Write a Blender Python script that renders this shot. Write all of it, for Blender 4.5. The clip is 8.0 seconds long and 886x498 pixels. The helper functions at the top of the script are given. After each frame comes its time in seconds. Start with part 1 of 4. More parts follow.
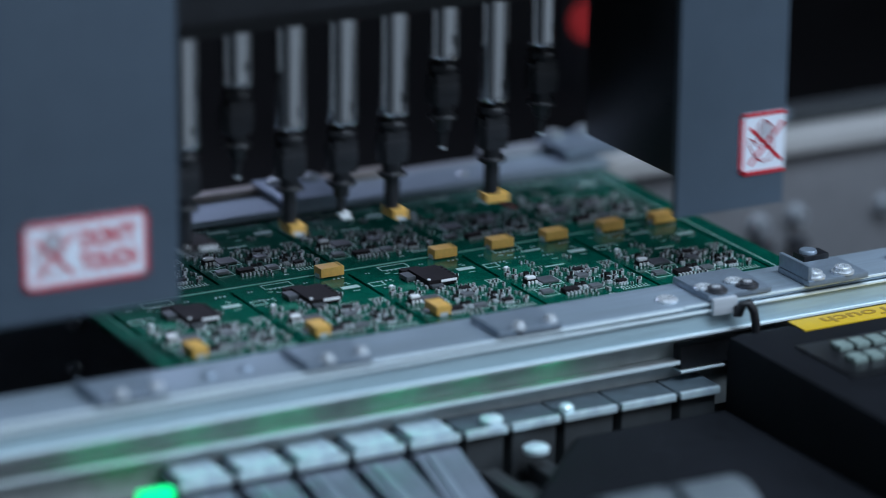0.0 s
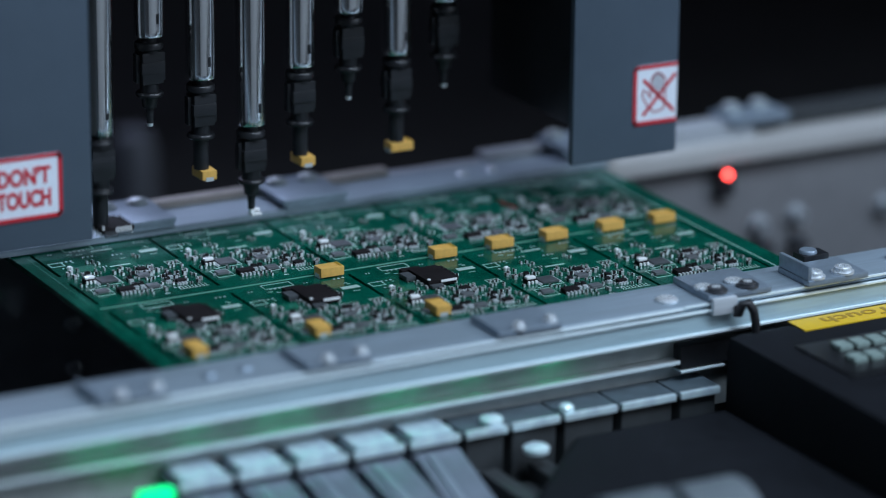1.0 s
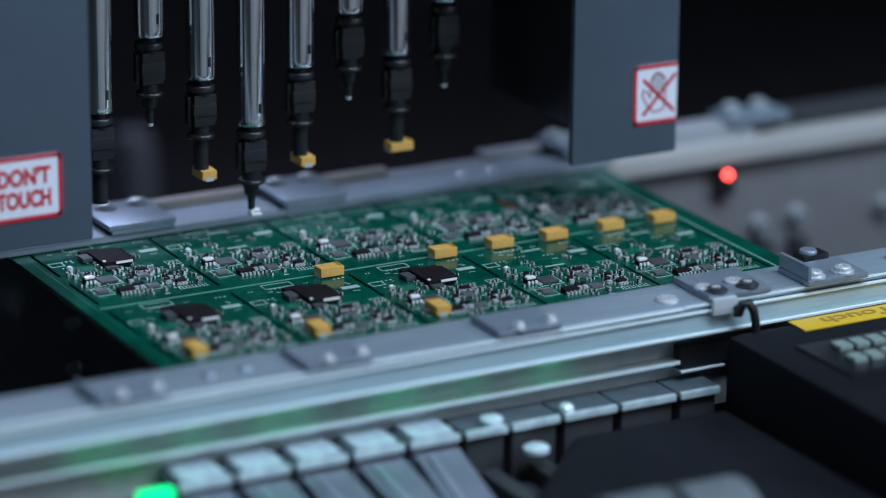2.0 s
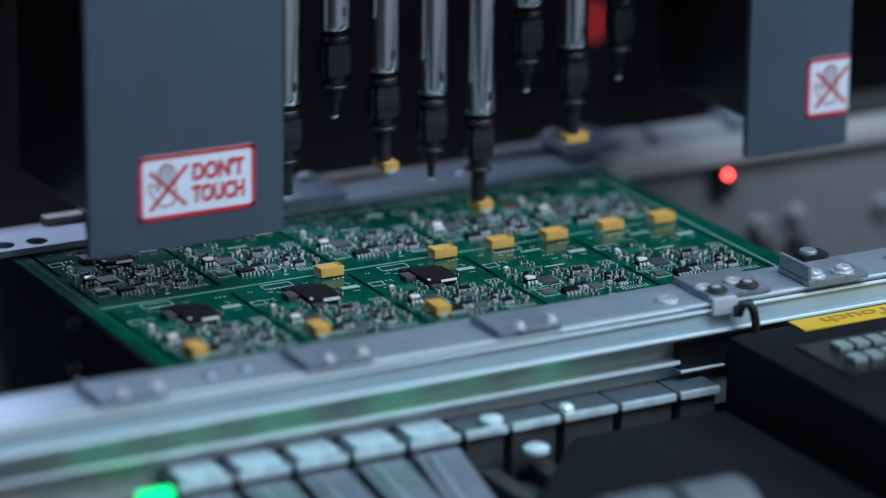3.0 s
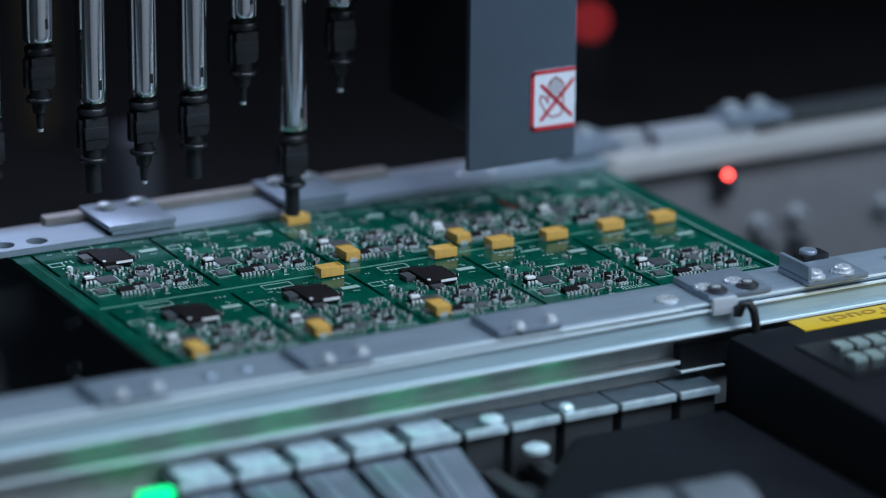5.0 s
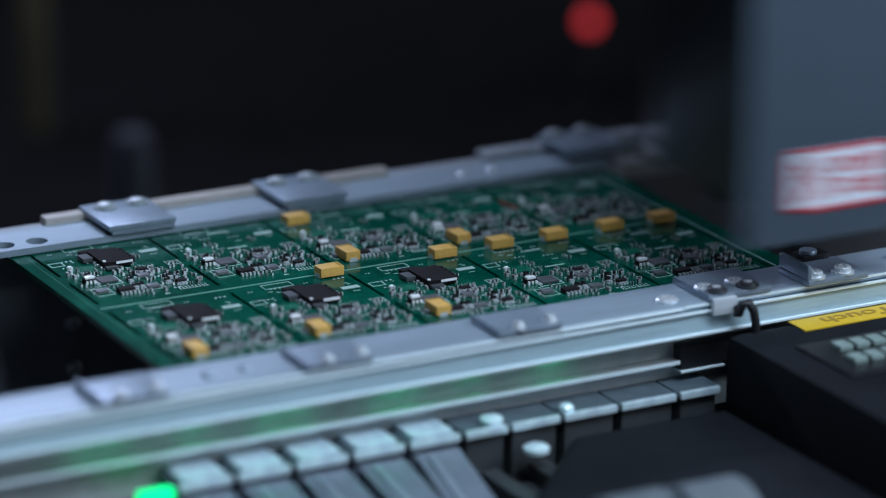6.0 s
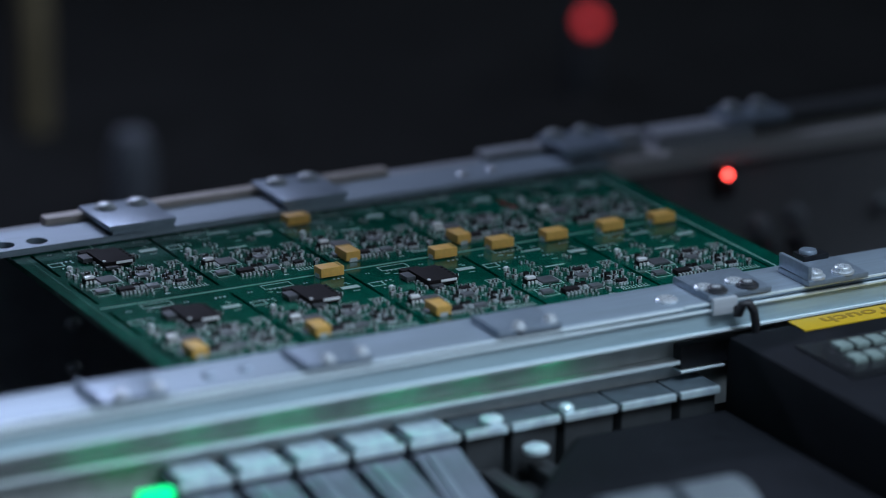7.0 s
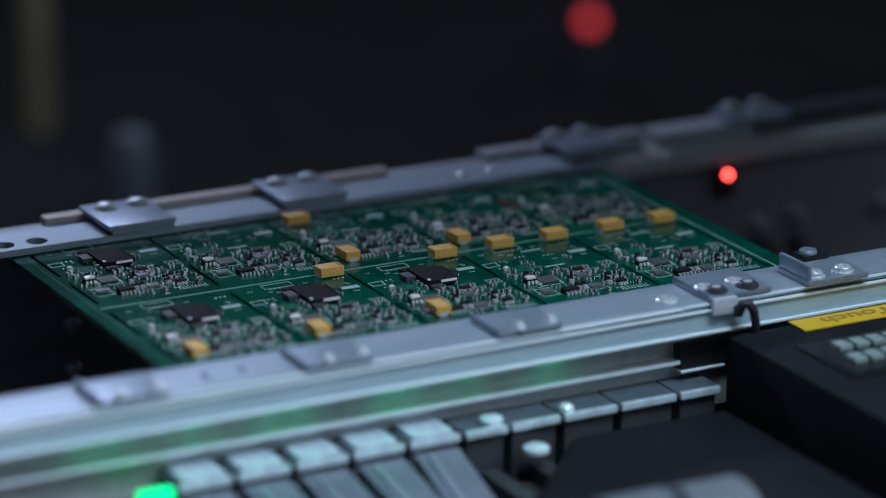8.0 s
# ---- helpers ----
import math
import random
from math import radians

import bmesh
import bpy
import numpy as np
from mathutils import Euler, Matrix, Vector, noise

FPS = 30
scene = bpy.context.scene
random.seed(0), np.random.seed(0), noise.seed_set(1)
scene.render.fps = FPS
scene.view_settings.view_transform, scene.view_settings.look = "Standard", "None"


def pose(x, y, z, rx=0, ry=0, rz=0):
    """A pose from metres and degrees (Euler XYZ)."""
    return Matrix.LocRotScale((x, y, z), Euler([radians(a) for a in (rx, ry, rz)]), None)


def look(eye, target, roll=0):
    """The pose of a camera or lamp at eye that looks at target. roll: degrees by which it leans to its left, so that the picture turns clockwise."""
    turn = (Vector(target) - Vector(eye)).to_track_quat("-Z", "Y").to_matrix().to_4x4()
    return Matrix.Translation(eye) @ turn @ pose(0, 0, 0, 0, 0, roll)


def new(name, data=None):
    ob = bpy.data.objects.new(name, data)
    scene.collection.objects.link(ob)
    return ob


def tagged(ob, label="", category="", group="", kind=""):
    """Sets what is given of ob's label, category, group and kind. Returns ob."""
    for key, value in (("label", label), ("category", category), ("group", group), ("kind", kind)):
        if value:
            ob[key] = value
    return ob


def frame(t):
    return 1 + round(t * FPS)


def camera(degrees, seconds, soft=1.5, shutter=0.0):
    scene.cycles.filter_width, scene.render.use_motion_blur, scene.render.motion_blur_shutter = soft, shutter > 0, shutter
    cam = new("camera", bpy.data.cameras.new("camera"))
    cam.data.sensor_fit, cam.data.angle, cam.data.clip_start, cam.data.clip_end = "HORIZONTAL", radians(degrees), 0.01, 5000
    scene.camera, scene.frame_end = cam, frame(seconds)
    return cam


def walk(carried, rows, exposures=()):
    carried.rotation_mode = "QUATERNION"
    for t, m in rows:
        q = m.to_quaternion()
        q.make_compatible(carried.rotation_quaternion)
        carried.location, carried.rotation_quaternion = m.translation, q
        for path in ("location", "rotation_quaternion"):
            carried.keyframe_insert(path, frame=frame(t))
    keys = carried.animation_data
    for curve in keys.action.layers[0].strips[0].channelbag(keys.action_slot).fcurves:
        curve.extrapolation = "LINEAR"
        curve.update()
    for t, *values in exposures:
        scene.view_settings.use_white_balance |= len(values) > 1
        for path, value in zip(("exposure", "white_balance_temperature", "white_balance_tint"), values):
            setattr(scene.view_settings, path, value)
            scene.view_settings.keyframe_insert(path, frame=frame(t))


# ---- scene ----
EYE, AIM = (-0.453, -0.7919, 0.3031), (-0.0223, -0.0027, 0.0136)
cam = camera(13.95, 8.0, soft=1.0, shutter=0.75)
cam.data.dof.use_dof = True
cam.data.dof.focus_distance = 0.966
cam.data.dof.aperture_fstop = 4.7
STAND = look(EYE, AIM, 0.51)
walk(cam, [(0.0, STAND), (8.0, STAND)])

# ---- light: cool hall light from overhead, stronger from the open side of the machine ----
world = bpy.data.worlds.new("hall_air")
world.use_nodes = True
world.node_tree.nodes["Background"].inputs[0].default_value = (0.55, 0.72, 1.0, 1)
world.node_tree.nodes["Background"].inputs[1].default_value = 0.09
scene.world = world
scene.view_settings.exposure = 0.0


def area(name, eye, aim, sx, sy, watts, colour):
    data = bpy.data.lights.new(name, "AREA")
    data.shape, data.size, data.size_y, data.energy, data.color = "RECTANGLE", sx, sy, watts, colour
    ob = new(name, data)
    ob.matrix_world = look(eye, aim)
    return ob


area("hall_light_side", (1.50, -1.16, 1.28), (0.08, 0.04, 0.0), 0.8, 0.8, 15.5, (0.70, 0.83, 1.0))
area("hall_light_top", (0.08, -0.62, 1.15), (-0.03, 0.0, 0.0), 0.8, 0.35, 16.0, (0.63, 0.80, 1.0))
# added fill: brightens the walls and floor that the spindles mirror
area("aisle_fill_light", (1.5, -1.9, 1.97), (1.5, -1.9, 0.0), 1.6, 1.6, 29.0, (0.74, 0.86, 1.0))
area("work_light_rear", (-0.05, 0.60, 0.40), (-0.08, 0.08, 0.0), 0.40, 0.08, 2.3, (0.60, 0.69, 1.0))


# ---- materials ----
def mat(name, base, rough=0.5, metal=0.0, vary=0.25, scale=400.0, bump=0.0, stretch=(1, 1, 1), coat=0.0, glow=0.0, second=None, island=0.0, sheen=0.5):
    m = bpy.data.materials.new(name)
    m.use_nodes = True
    t = m.node_tree
    b = t.nodes["Principled BSDF"]
    b.inputs["Roughness"].default_value, b.inputs["Metallic"].default_value = rough, metal
    b.inputs["Coat Weight"].default_value = coat
    b.inputs["Specular IOR Level"].default_value = sheen
    b.inputs["Coat Roughness"].default_value = 0.12
    co = t.nodes.new("ShaderNodeTexCoord")
    mp = t.nodes.new("ShaderNodeMapping")
    mp.inputs["Scale"].default_value = stretch
    t.links.new(co.outputs["Object"], mp.inputs["Vector"])
    fine, broad = t.nodes.new("ShaderNodeTexNoise"), t.nodes.new("ShaderNodeTexNoise")
    fine.inputs["Scale"].default_value, fine.inputs["Detail"].default_value = scale, 6
    broad.inputs["Scale"].default_value, broad.inputs["Detail"].default_value = scale * 0.11, 3
    for n in (fine, broad):
        t.links.new(mp.outputs[0], n.inputs["Vector"])
    add = t.nodes.new("ShaderNodeMath")
    add.operation = "MULTIPLY_ADD"
    t.links.new(fine.outputs[0], add.inputs[0])
    add.inputs[1].default_value = 0.5
    half = t.nodes.new("ShaderNodeMath")
    half.operation = "MULTIPLY"
    half.inputs[1].default_value = 0.5
    t.links.new(broad.outputs[0], half.inputs[0])
    t.links.new(half.outputs[0], add.inputs[2])
    ramp = t.nodes.new("ShaderNodeValToRGB")
    ramp.color_ramp.elements[0].position, ramp.color_ramp.elements[1].position = 0.33, 0.67
    lo = [c * (1 - vary) for c in base]
    hi = [min(1, c * (1 + vary)) for c in (second or base)]
    ramp.color_ramp.elements[0].color, ramp.color_ramp.elements[1].color = (*lo, 1), (*hi, 1)
    t.links.new(add.outputs[0], ramp.inputs[0])
    out = ramp.outputs[0]
    if island:
        geo, hsv = t.nodes.new("ShaderNodeNewGeometry"), t.nodes.new("ShaderNodeHueSaturation")
        rng = t.nodes.new("ShaderNodeMapRange")
        rng.inputs[3].default_value, rng.inputs[4].default_value = 1 - island, 1 + island
        t.links.new(geo.outputs["Random Per Island"], rng.inputs[0])
        t.links.new(rng.outputs[0], hsv.inputs["Value"])
        t.links.new(out, hsv.inputs["Color"])
        out = hsv.outputs[0]
    t.links.new(out, b.inputs["Base Color"])
    rr = t.nodes.new("ShaderNodeMapRange")
    rr.inputs[3].default_value, rr.inputs[4].default_value = max(0.02, rough * 0.75), min(1, rough * 1.25)
    t.links.new(add.outputs[0], rr.inputs[0])
    t.links.new(rr.outputs[0], b.inputs["Roughness"])
    if bump:
        bp = t.nodes.new("ShaderNodeBump")
        bp.inputs["Strength"].default_value, bp.inputs["Distance"].default_value = bump, 0.0003
        t.links.new(fine.outputs[0], bp.inputs["Height"])
        t.links.new(bp.outputs[0], b.inputs["Normal"])
    if glow:
        b.inputs["Emission Color"].default_value = (*base, 1)
        b.inputs["Emission Strength"].default_value = glow
    return m


# aluminium split in two: darker top, lighter face, with frontal light in the colours
ALU_TOP = mat("aluminium_dimmed_top", (0.305, 0.375, 0.44), 0.42, 0.4, 0.18, 900, 0.15, (0.05, 1, 1))
LIT_FACE = mat("aluminium_lit_face", (0.40, 0.535, 0.59), 0.55, 0.15, 0.14, 900, 0.1, (0.05, 1, 1))
LED_LINE = mat("lit_green_strip", (0.02, 1.0, 0.45), 0.4, glow=1.9)
ALU = mat("brushed_aluminium", (0.62, 0.66, 0.70), 0.38, 0.35, 0.12, 900, 0.15, (0.05, 1, 1))
ALU_DULL = mat("dull_aluminium", (0.33, 0.35, 0.38), 0.55, 0.3, 0.15, 700, 0.2, (0.06, 1, 1))
STEEL = mat("plated_steel", (0.27, 0.33, 0.40), 0.36, 0.45, 0.15, 600, 0.1)
SCREW = mat("zinc_screw", (0.72, 0.76, 0.80), 0.28, 0.5, 0.12, 1500)
GREYSCREW = mat("worn_steel_screw", (0.36, 0.40, 0.42), 0.35, 0.4, 0.2, 1500)
DARKSCREW = mat("blackened_screw", (0.12, 0.125, 0.14), 0.3, 0.7, 0.2, 1500)
# near-white, mostly diffuse: the rail edges' highlight is put into the colour
EDGE_GLINT = mat("edge_glint_white", (0.82, 0.93, 0.99), 0.25, 0.15, 0.05, 400)
BOXBLACK = mat("matt_black_plastic", (0.0095, 0.0105, 0.0135), 0.75, 0.0, 0.3, 300, 0.05, sheen=0.10)
GUIDE = mat("worn_guide_bar", (0.44, 0.43, 0.425), 0.5, 0.1, 0.15, 300, 0.1, (0.05, 1, 1))
GREYPLATE = mat("grey_painted_plate", (0.165, 0.165, 0.175), 0.5, 0.1, 0.1, 200, 0.05)
COVER = mat("blue_grey_cover_paint", (0.061, 0.084, 0.112), 0.45, 0.0, 0.06, 150, 0.03)
BLACK = mat("black_plastic", (0.012, 0.013, 0.016), 0.42, 0.0, 0.3, 500, 0.05)
BLACKMET = mat("black_anodised", (0.02, 0.021, 0.024), 0.3, 0.3, 0.3, 700, 0.05)
# near-black: the machine's unlit depth is put into the colour
DARK = mat("unlit_machine_dark", (0.0072, 0.0071, 0.0074), 0.9, 0.0, 0.4, 30, 0.05, sheen=0.08)
CHROME = mat("polished_rod", (0.95, 0.96, 0.97), 0.13, 1.0, 0.04, 300, 0.0, (1, 1, 0.05))
TAN = mat("moulded_tantalum_body", (0.64, 0.36, 0.085), 0.5, 0.0, 0.12, 900, 0.1)
TIN = mat("tinned_terminal", (0.74, 0.77, 0.80), 0.25, 0.5, 0.1, 2500)
SOLDERMASK = mat("green_solder_mask", (0.0008, 0.050, 0.032), 0.15, 0.0, 0.35, 450, 0.02, second=(0.0012, 0.078, 0.050), sheen=0.4)
GROOVE = mat("bare_board_core", (0.055, 0.075, 0.045), 0.7, 0.0, 0.4, 600, 0.1)
COPPER = mat("mask_over_copper", (0.008, 0.13, 0.08), 0.22, 0.0, 0.2, 900, 0.02, coat=0.25)
SILK = mat("silkscreen_ink", (0.30, 0.42, 0.38), 0.6, 0.0, 0.15, 1500)
CHIP = mat("black_epoxy", (0.010, 0.008, 0.009), 0.75, 0.0, 0.3, 1200, 0.1, sheen=0.15)
GLOSSBLACK = mat("glossy_black_case", (0.012, 0.011, 0.012), 0.15, 0.0, 0.2, 1200)
CRYSTAL = mat("dull_crystal_can", (0.13, 0.14, 0.15), 0.45, 0.3, 0.15, 1500, 0.05)
CHIPGREY = mat("grey_epoxy", (0.05, 0.056, 0.062), 0.6, 0.0, 0.3, 1500, 0.1)
PASSIVE = mat("ceramic_passives", (0.035, 0.03, 0.03), 0.4, 0.0, 0.5, 2500, 0.1, second=(0.11, 0.09, 0.085), island=0.8)
SOLDER = mat("solder_fillet", (0.76, 0.78, 0.80), 0.2, 0.5, 0.25, 2500, 0.1, island=0.75)
# plated metal with its sparkle put into a near-white base colour
GLINT = mat("plated_shell_glint", (0.95, 0.96, 0.97), 0.15, 0.2, 0.05, 2500)
FEEDDARK = mat("feeder_tip_worn", (0.11, 0.145, 0.17), 0.4, 0.3, 0.3, 200, 0.05)
RECESS = mat("grey_recess_plate", (0.50, 0.53, 0.53), 0.45, 0.3, 0.15, 200, 0.05)
POCKET = mat("carrier_tape_pocket", (0.24, 0.31, 0.29), 0.35, 0.0, 0.2, 500)
RED = mat("red_ink", (0.55, 0.02, 0.035), 0.45, 0.0, 0.08, 900)
PINKINK = mat("faded_red_ink", (0.40, 0.05, 0.065), 0.5, 0.0, 0.08, 900)
WHITE = mat("white_vinyl", (0.74, 0.77, 0.84), 0.4, 0.0, 0.05, 600)
YELLOW = mat("yellow_vinyl", (0.68, 0.43, 0.02), 0.4, 0.0, 0.06, 300)
YELLOWINK = mat("brown_print", (0.34, 0.19, 0.015), 0.5, 0.0, 0.1, 900)
RUBBER = mat("black_cable_rubber", (0.015, 0.015, 0.018), 0.5, 0.0, 0.2, 800)
PALE = mat("pale_carrier_tape", (0.26, 0.30, 0.33), 0.4, 0.0, 0.15, 500)
FEEDTOP = mat("feeder_tip_steel", (0.64, 0.78, 0.93), 0.4, 0.35, 0.3, 260, 0.05)
FEEDMID = mat("worn_tape_guide", (0.22, 0.26, 0.31), 0.4, 0.4, 0.35, 160, 0.05)
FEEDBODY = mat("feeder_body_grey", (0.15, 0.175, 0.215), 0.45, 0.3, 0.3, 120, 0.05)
TANLEDGE = mat("aged_beige_bar", (0.42, 0.38, 0.35), 0.5, 0.2, 0.15, 200)
LED_RED = mat("lit_red_led", (1.0, 0.06, 0.05), 0.4, glow=13.0)
LED_FAR = mat("lit_red_lamp", (1.0, 0.06, 0.07), 0.4, glow=0.85)
LED_GREEN = mat("lit_green_led", (0.0, 0.85, 0.25), 0.4, glow=1.3)
WALLPAINT = mat("hall_wall_paint", (0.72, 0.74, 0.76), 0.7, 0.0, 0.06, 3, 0.02)
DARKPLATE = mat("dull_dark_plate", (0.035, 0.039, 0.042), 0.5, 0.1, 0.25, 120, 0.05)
# dark colour for the unseen west wall, mirrored in the chrome
DARK_REFLECTOR = mat("dark_reflection_wall", (0.03, 0.032, 0.036), 0.7, 0.0, 0.06, 3, 0.02)
FLOORPAINT = mat("hall_floor_coating", (0.34, 0.36, 0.38), 0.5, 0.0, 0.15, 5, 0.02)


# ---- mesh helpers ----
def box(bm, x0, x1, y0, y1, z0, z1, bev=0.0):
    r = bmesh.ops.create_cube(bm, size=1.0)
    vs = r["verts"]
    for v in vs:
        v.co = Vector(((x0 + x1) / 2 + v.co.x * (x1 - x0), (y0 + y1) / 2 + v.co.y * (y1 - y0), (z0 + z1) / 2 + v.co.z * (z1 - z0)))
    if bev:
        es = list({e for v in vs for e in v.link_edges})
        bmesh.ops.bevel(bm, geom=es, offset=bev, segments=2, profile=0.7, affect="EDGES")
    return bm


def lathe(bm, profile, seg=24, at=(0, 0, 0)):
    """A turned solid from (radius, z) pairs, closed at both ends."""
    rings = []
    for r, z in profile:
        rings.append([bm.verts.new((at[0] + r * math.cos(2 * math.pi * i / seg), at[1] + r * math.sin(2 * math.pi * i / seg), at[2] + z)) for i in range(seg)])
    up = profile[-1][1] > profile[0][1]
    for a, b in zip(rings, rings[1:]):
        for i in range(seg):
            j = (i + 1) % seg
            f = bm.faces.new((a[i], a[j], b[j], b[i]) if up else (a[i], b[i], b[j], a[j]))
            f.smooth = True
    bm.faces.new(rings[0][::-1] if up else rings[0])
    bm.faces.new(rings[-1] if up else rings[-1][::-1])
    return bm


def tube(bm, pts, r, seg=10):
    """A round cable along the points."""
    rings = []
    for k, q in enumerate(pts):
        d = (Vector(pts[min(k + 1, len(pts) - 1)]) - Vector(pts[max(k - 1, 0)])).normalized()
        a = d.orthogonal().normalized() if k == 0 else (rings_dir - d * rings_dir.dot(d)).normalized()
        rings_dir = a
        b = d.cross(a)
        rings.append([bm.verts.new(Vector(q) + r * (math.cos(2 * math.pi * i / seg) * a + math.sin(2 * math.pi * i / seg) * b)) for i in range(seg)])
    for a, b in zip(rings, rings[1:]):
        for i in range(seg):
            f = bm.faces.new((a[i], a[(i + 1) % seg], b[(i + 1) % seg], b[i]))
            f.smooth = True
    bm.faces.new(rings[0][::-1])
    bm.faces.new(rings[-1])
    return bm


def mesh_of(name, bm, material):
    me = bpy.data.meshes.new(name)
    bmesh.ops.recalc_face_normals(bm, faces=bm.faces[:])
    bm.to_mesh(me)
    bm.free()
    me.materials.append(material)
    me.set_sharp_from_angle(angle=radians(38))
    return me


def thing(name, label, category, m=None, group="", kind=""):
    ob = new(name)
    ob.empty_display_size = 0.01
    if m is not None:
        ob.matrix_world = m
    return tagged(ob, label, category, group, kind)


def solid(name, bm, material, label, category, group="", kind="", m=None):
    ob = new(name, mesh_of(name, bm, material))
    if m is not None:
        ob.matrix_world = m
    return tagged(ob, label, category, group, kind)


def part(name, bm, material, parent, label="", m=None, data=None):
    ob = new(name, data or mesh_of(name, bm, material))
    ob.parent = parent
    if m is not None:
        ob.matrix_local = m
    if label:
        ob["label"] = label
    return ob


def B():
    return bmesh.new()


def plate_with_slots(bm, xs, ys, solid_at, z0, z1):
    """A plate on a grid of x and y lines, with its open cells cut right through."""
    grid = {}

    def vert(i, j, z):
        if (i, j, z) not in grid:
            grid[(i, j, z)] = bm.verts.new((xs[i], ys[j], z))
        return grid[(i, j, z)]

    for i in range(len(xs) - 1):
        for j in range(len(ys) - 1):
            if not solid_at(i, j):
                continue
            for z, flip in ((z1, 1), (z0, -1)):
                bm.faces.new([vert(i, j, z), vert(i + 1, j, z), vert(i + 1, j + 1, z), vert(i, j + 1, z)][::flip])
            for di, dj, a, b in ((-1, 0, (i, j), (i, j + 1)), (1, 0, (i + 1, j + 1), (i + 1, j)), (0, -1, (i + 1, j), (i, j)), (0, 1, (i, j + 1), (i + 1, j + 1))):
                ii, jj = i + di, j + dj
                if 0 <= ii < len(xs) - 1 and 0 <= jj < len(ys) - 1 and solid_at(ii, jj):
                    continue
                bm.faces.new((vert(*a, z1), vert(*b, z1), vert(*b, z0), vert(*a, z0)))
    return bm


def screw(parent_bm, x, y, z, r=0.0028, h=0.0022):
    """A socket cap screw on its washer, standing at z."""
    lathe(parent_bm, [(r * 1.35, 0), (r * 1.35, 0.0006), (r, 0.0006), (r, h * 0.85), (r * 0.85, h), (r * 0.5, h), (r * 0.45, h * 0.5)], 18, (x, y, z))


def lettering(word, size, width, ink, bold=0.0, tall=1.0):
    """A word as a thin mesh, drawn out to the given width."""
    cu = bpy.data.curves.new("word", "FONT")
    cu.body, cu.size, cu.extrude, cu.offset = word, size, 0.00006, bold
    tmp = bpy.data.objects.new("word", cu)
    scene.collection.objects.link(tmp)
    me = bpy.data.meshes.new_from_object(tmp.evaluated_get(bpy.context.evaluated_depsgraph_get()))
    bpy.data.objects.remove(tmp)
    wide = max(v.co.x for v in me.vertices)
    for v in me.vertices:
        v.co.x, v.co.y = v.co.x * width / wide, v.co.y * tall
    me.materials.clear()
    me.materials.append(ink)
    return me


# ---- the hall and the machine's bed ----
solid("floor", box(B(), -1.3, 3, -3, 3, -1.04, -1.0), FLOORPAINT, "grey coated hall floor under the machine", "floor", kind="structure")
solid("ceiling", box(B(), -1.3, 3, -3, 3, 2.0, 2.04), WALLPAINT, "plain hall ceiling above the machine", "ceiling", kind="structure")
# west wall added close and dark so the spindles mirror a dark left side
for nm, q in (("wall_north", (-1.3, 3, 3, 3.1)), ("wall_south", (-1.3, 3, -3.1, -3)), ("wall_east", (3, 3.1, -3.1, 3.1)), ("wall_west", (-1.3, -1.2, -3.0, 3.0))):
    solid(nm, box(B(), *q, -1.0, 2.0), DARK_REFLECTOR if nm == "wall_west" else WALLPAINT, "plain painted hall wall, out of view", "wall", kind="structure")
solid("machine_bed", box(B(), -0.7, 1.1, -0.045, 0.75, -1.0, -0.10, 0.01), DARK, "near-black bed of the assembly machine", "machine bed", kind="structure")
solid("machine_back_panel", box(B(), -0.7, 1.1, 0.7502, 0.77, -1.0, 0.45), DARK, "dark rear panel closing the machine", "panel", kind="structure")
# added out of view to keep lamp light off the rear
solid("shade_hood", box(B(), -0.7, 1.1, 0.24, 0.75, 0.43, 0.45), DARK, "unseen dark hood added to shade the rear of the machine", "hood", kind="structure")
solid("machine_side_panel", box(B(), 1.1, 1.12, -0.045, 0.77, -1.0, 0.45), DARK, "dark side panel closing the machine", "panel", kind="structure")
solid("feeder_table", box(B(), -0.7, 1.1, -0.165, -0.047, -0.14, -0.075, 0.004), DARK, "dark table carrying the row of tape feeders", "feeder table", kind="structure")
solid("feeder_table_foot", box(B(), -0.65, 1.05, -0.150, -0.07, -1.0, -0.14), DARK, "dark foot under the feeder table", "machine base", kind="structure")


# ---- conveyor rails ----
def clamp(name, x0, x1, y0, y1, z, screws, dark=False, lip=0.0, group="rail clamps", tall=0.0022, fold=0.0):
    """A folded clamp plate with its screws; the lip turns down over the edge."""
    base = thing(name, "bent zinc-plated clamp plate screwed onto the conveyor rail", "clamp plate", pose(x0, y0, z), group)
    w, d = x1 - x0, y1 - y0
    bm = box(B(), 0, w, 0, d, 0, 0.0016, 0.0004)
    part("plate", bm, STEEL, base)
    if lip:
        part("lip", box(B(), 0.001, w - 0.0005, 0.0002 if lip < 0 else d - 0.0018, 0.0018 if lip < 0 else d - 0.0002, -0.0011, 0.0), STEEL, base)
    if fold:
        part("folded_edge", box(B(), 0.0, 0.0009, 0.0004, d - 0.0004, 0.0016, 0.0016 + fold, 0.0003), STEEL, base, "bright folded edge")
    for sx, sy, r in screws:
        head_metal = (GREYSCREW if lip else DARKSCREW) if dark else SCREW
        sc = part("screw", (lambda b: (screw(b, 0, 0, 0, r, tall), b)[1])(B()), head_metal, base, m=pose(sx - x0, sy - y0, 0.0016))
        if dark:
            part("socket", lathe(B(), [(r * 0.55, tall - 0.0003), (r * 0.55, tall + 0.0001), (r * 0.35, tall + 0.0002)], 14), SCREW, sc)
    return base


# rear rail: flat lit strip over the board's edge, a beige bar behind it, and a deep grey side plate
rear = thing("rear_conveyor_rail", "aluminium conveyor rail along the far edge of the board", "conveyor rail", pose(0, 0.08, 0))


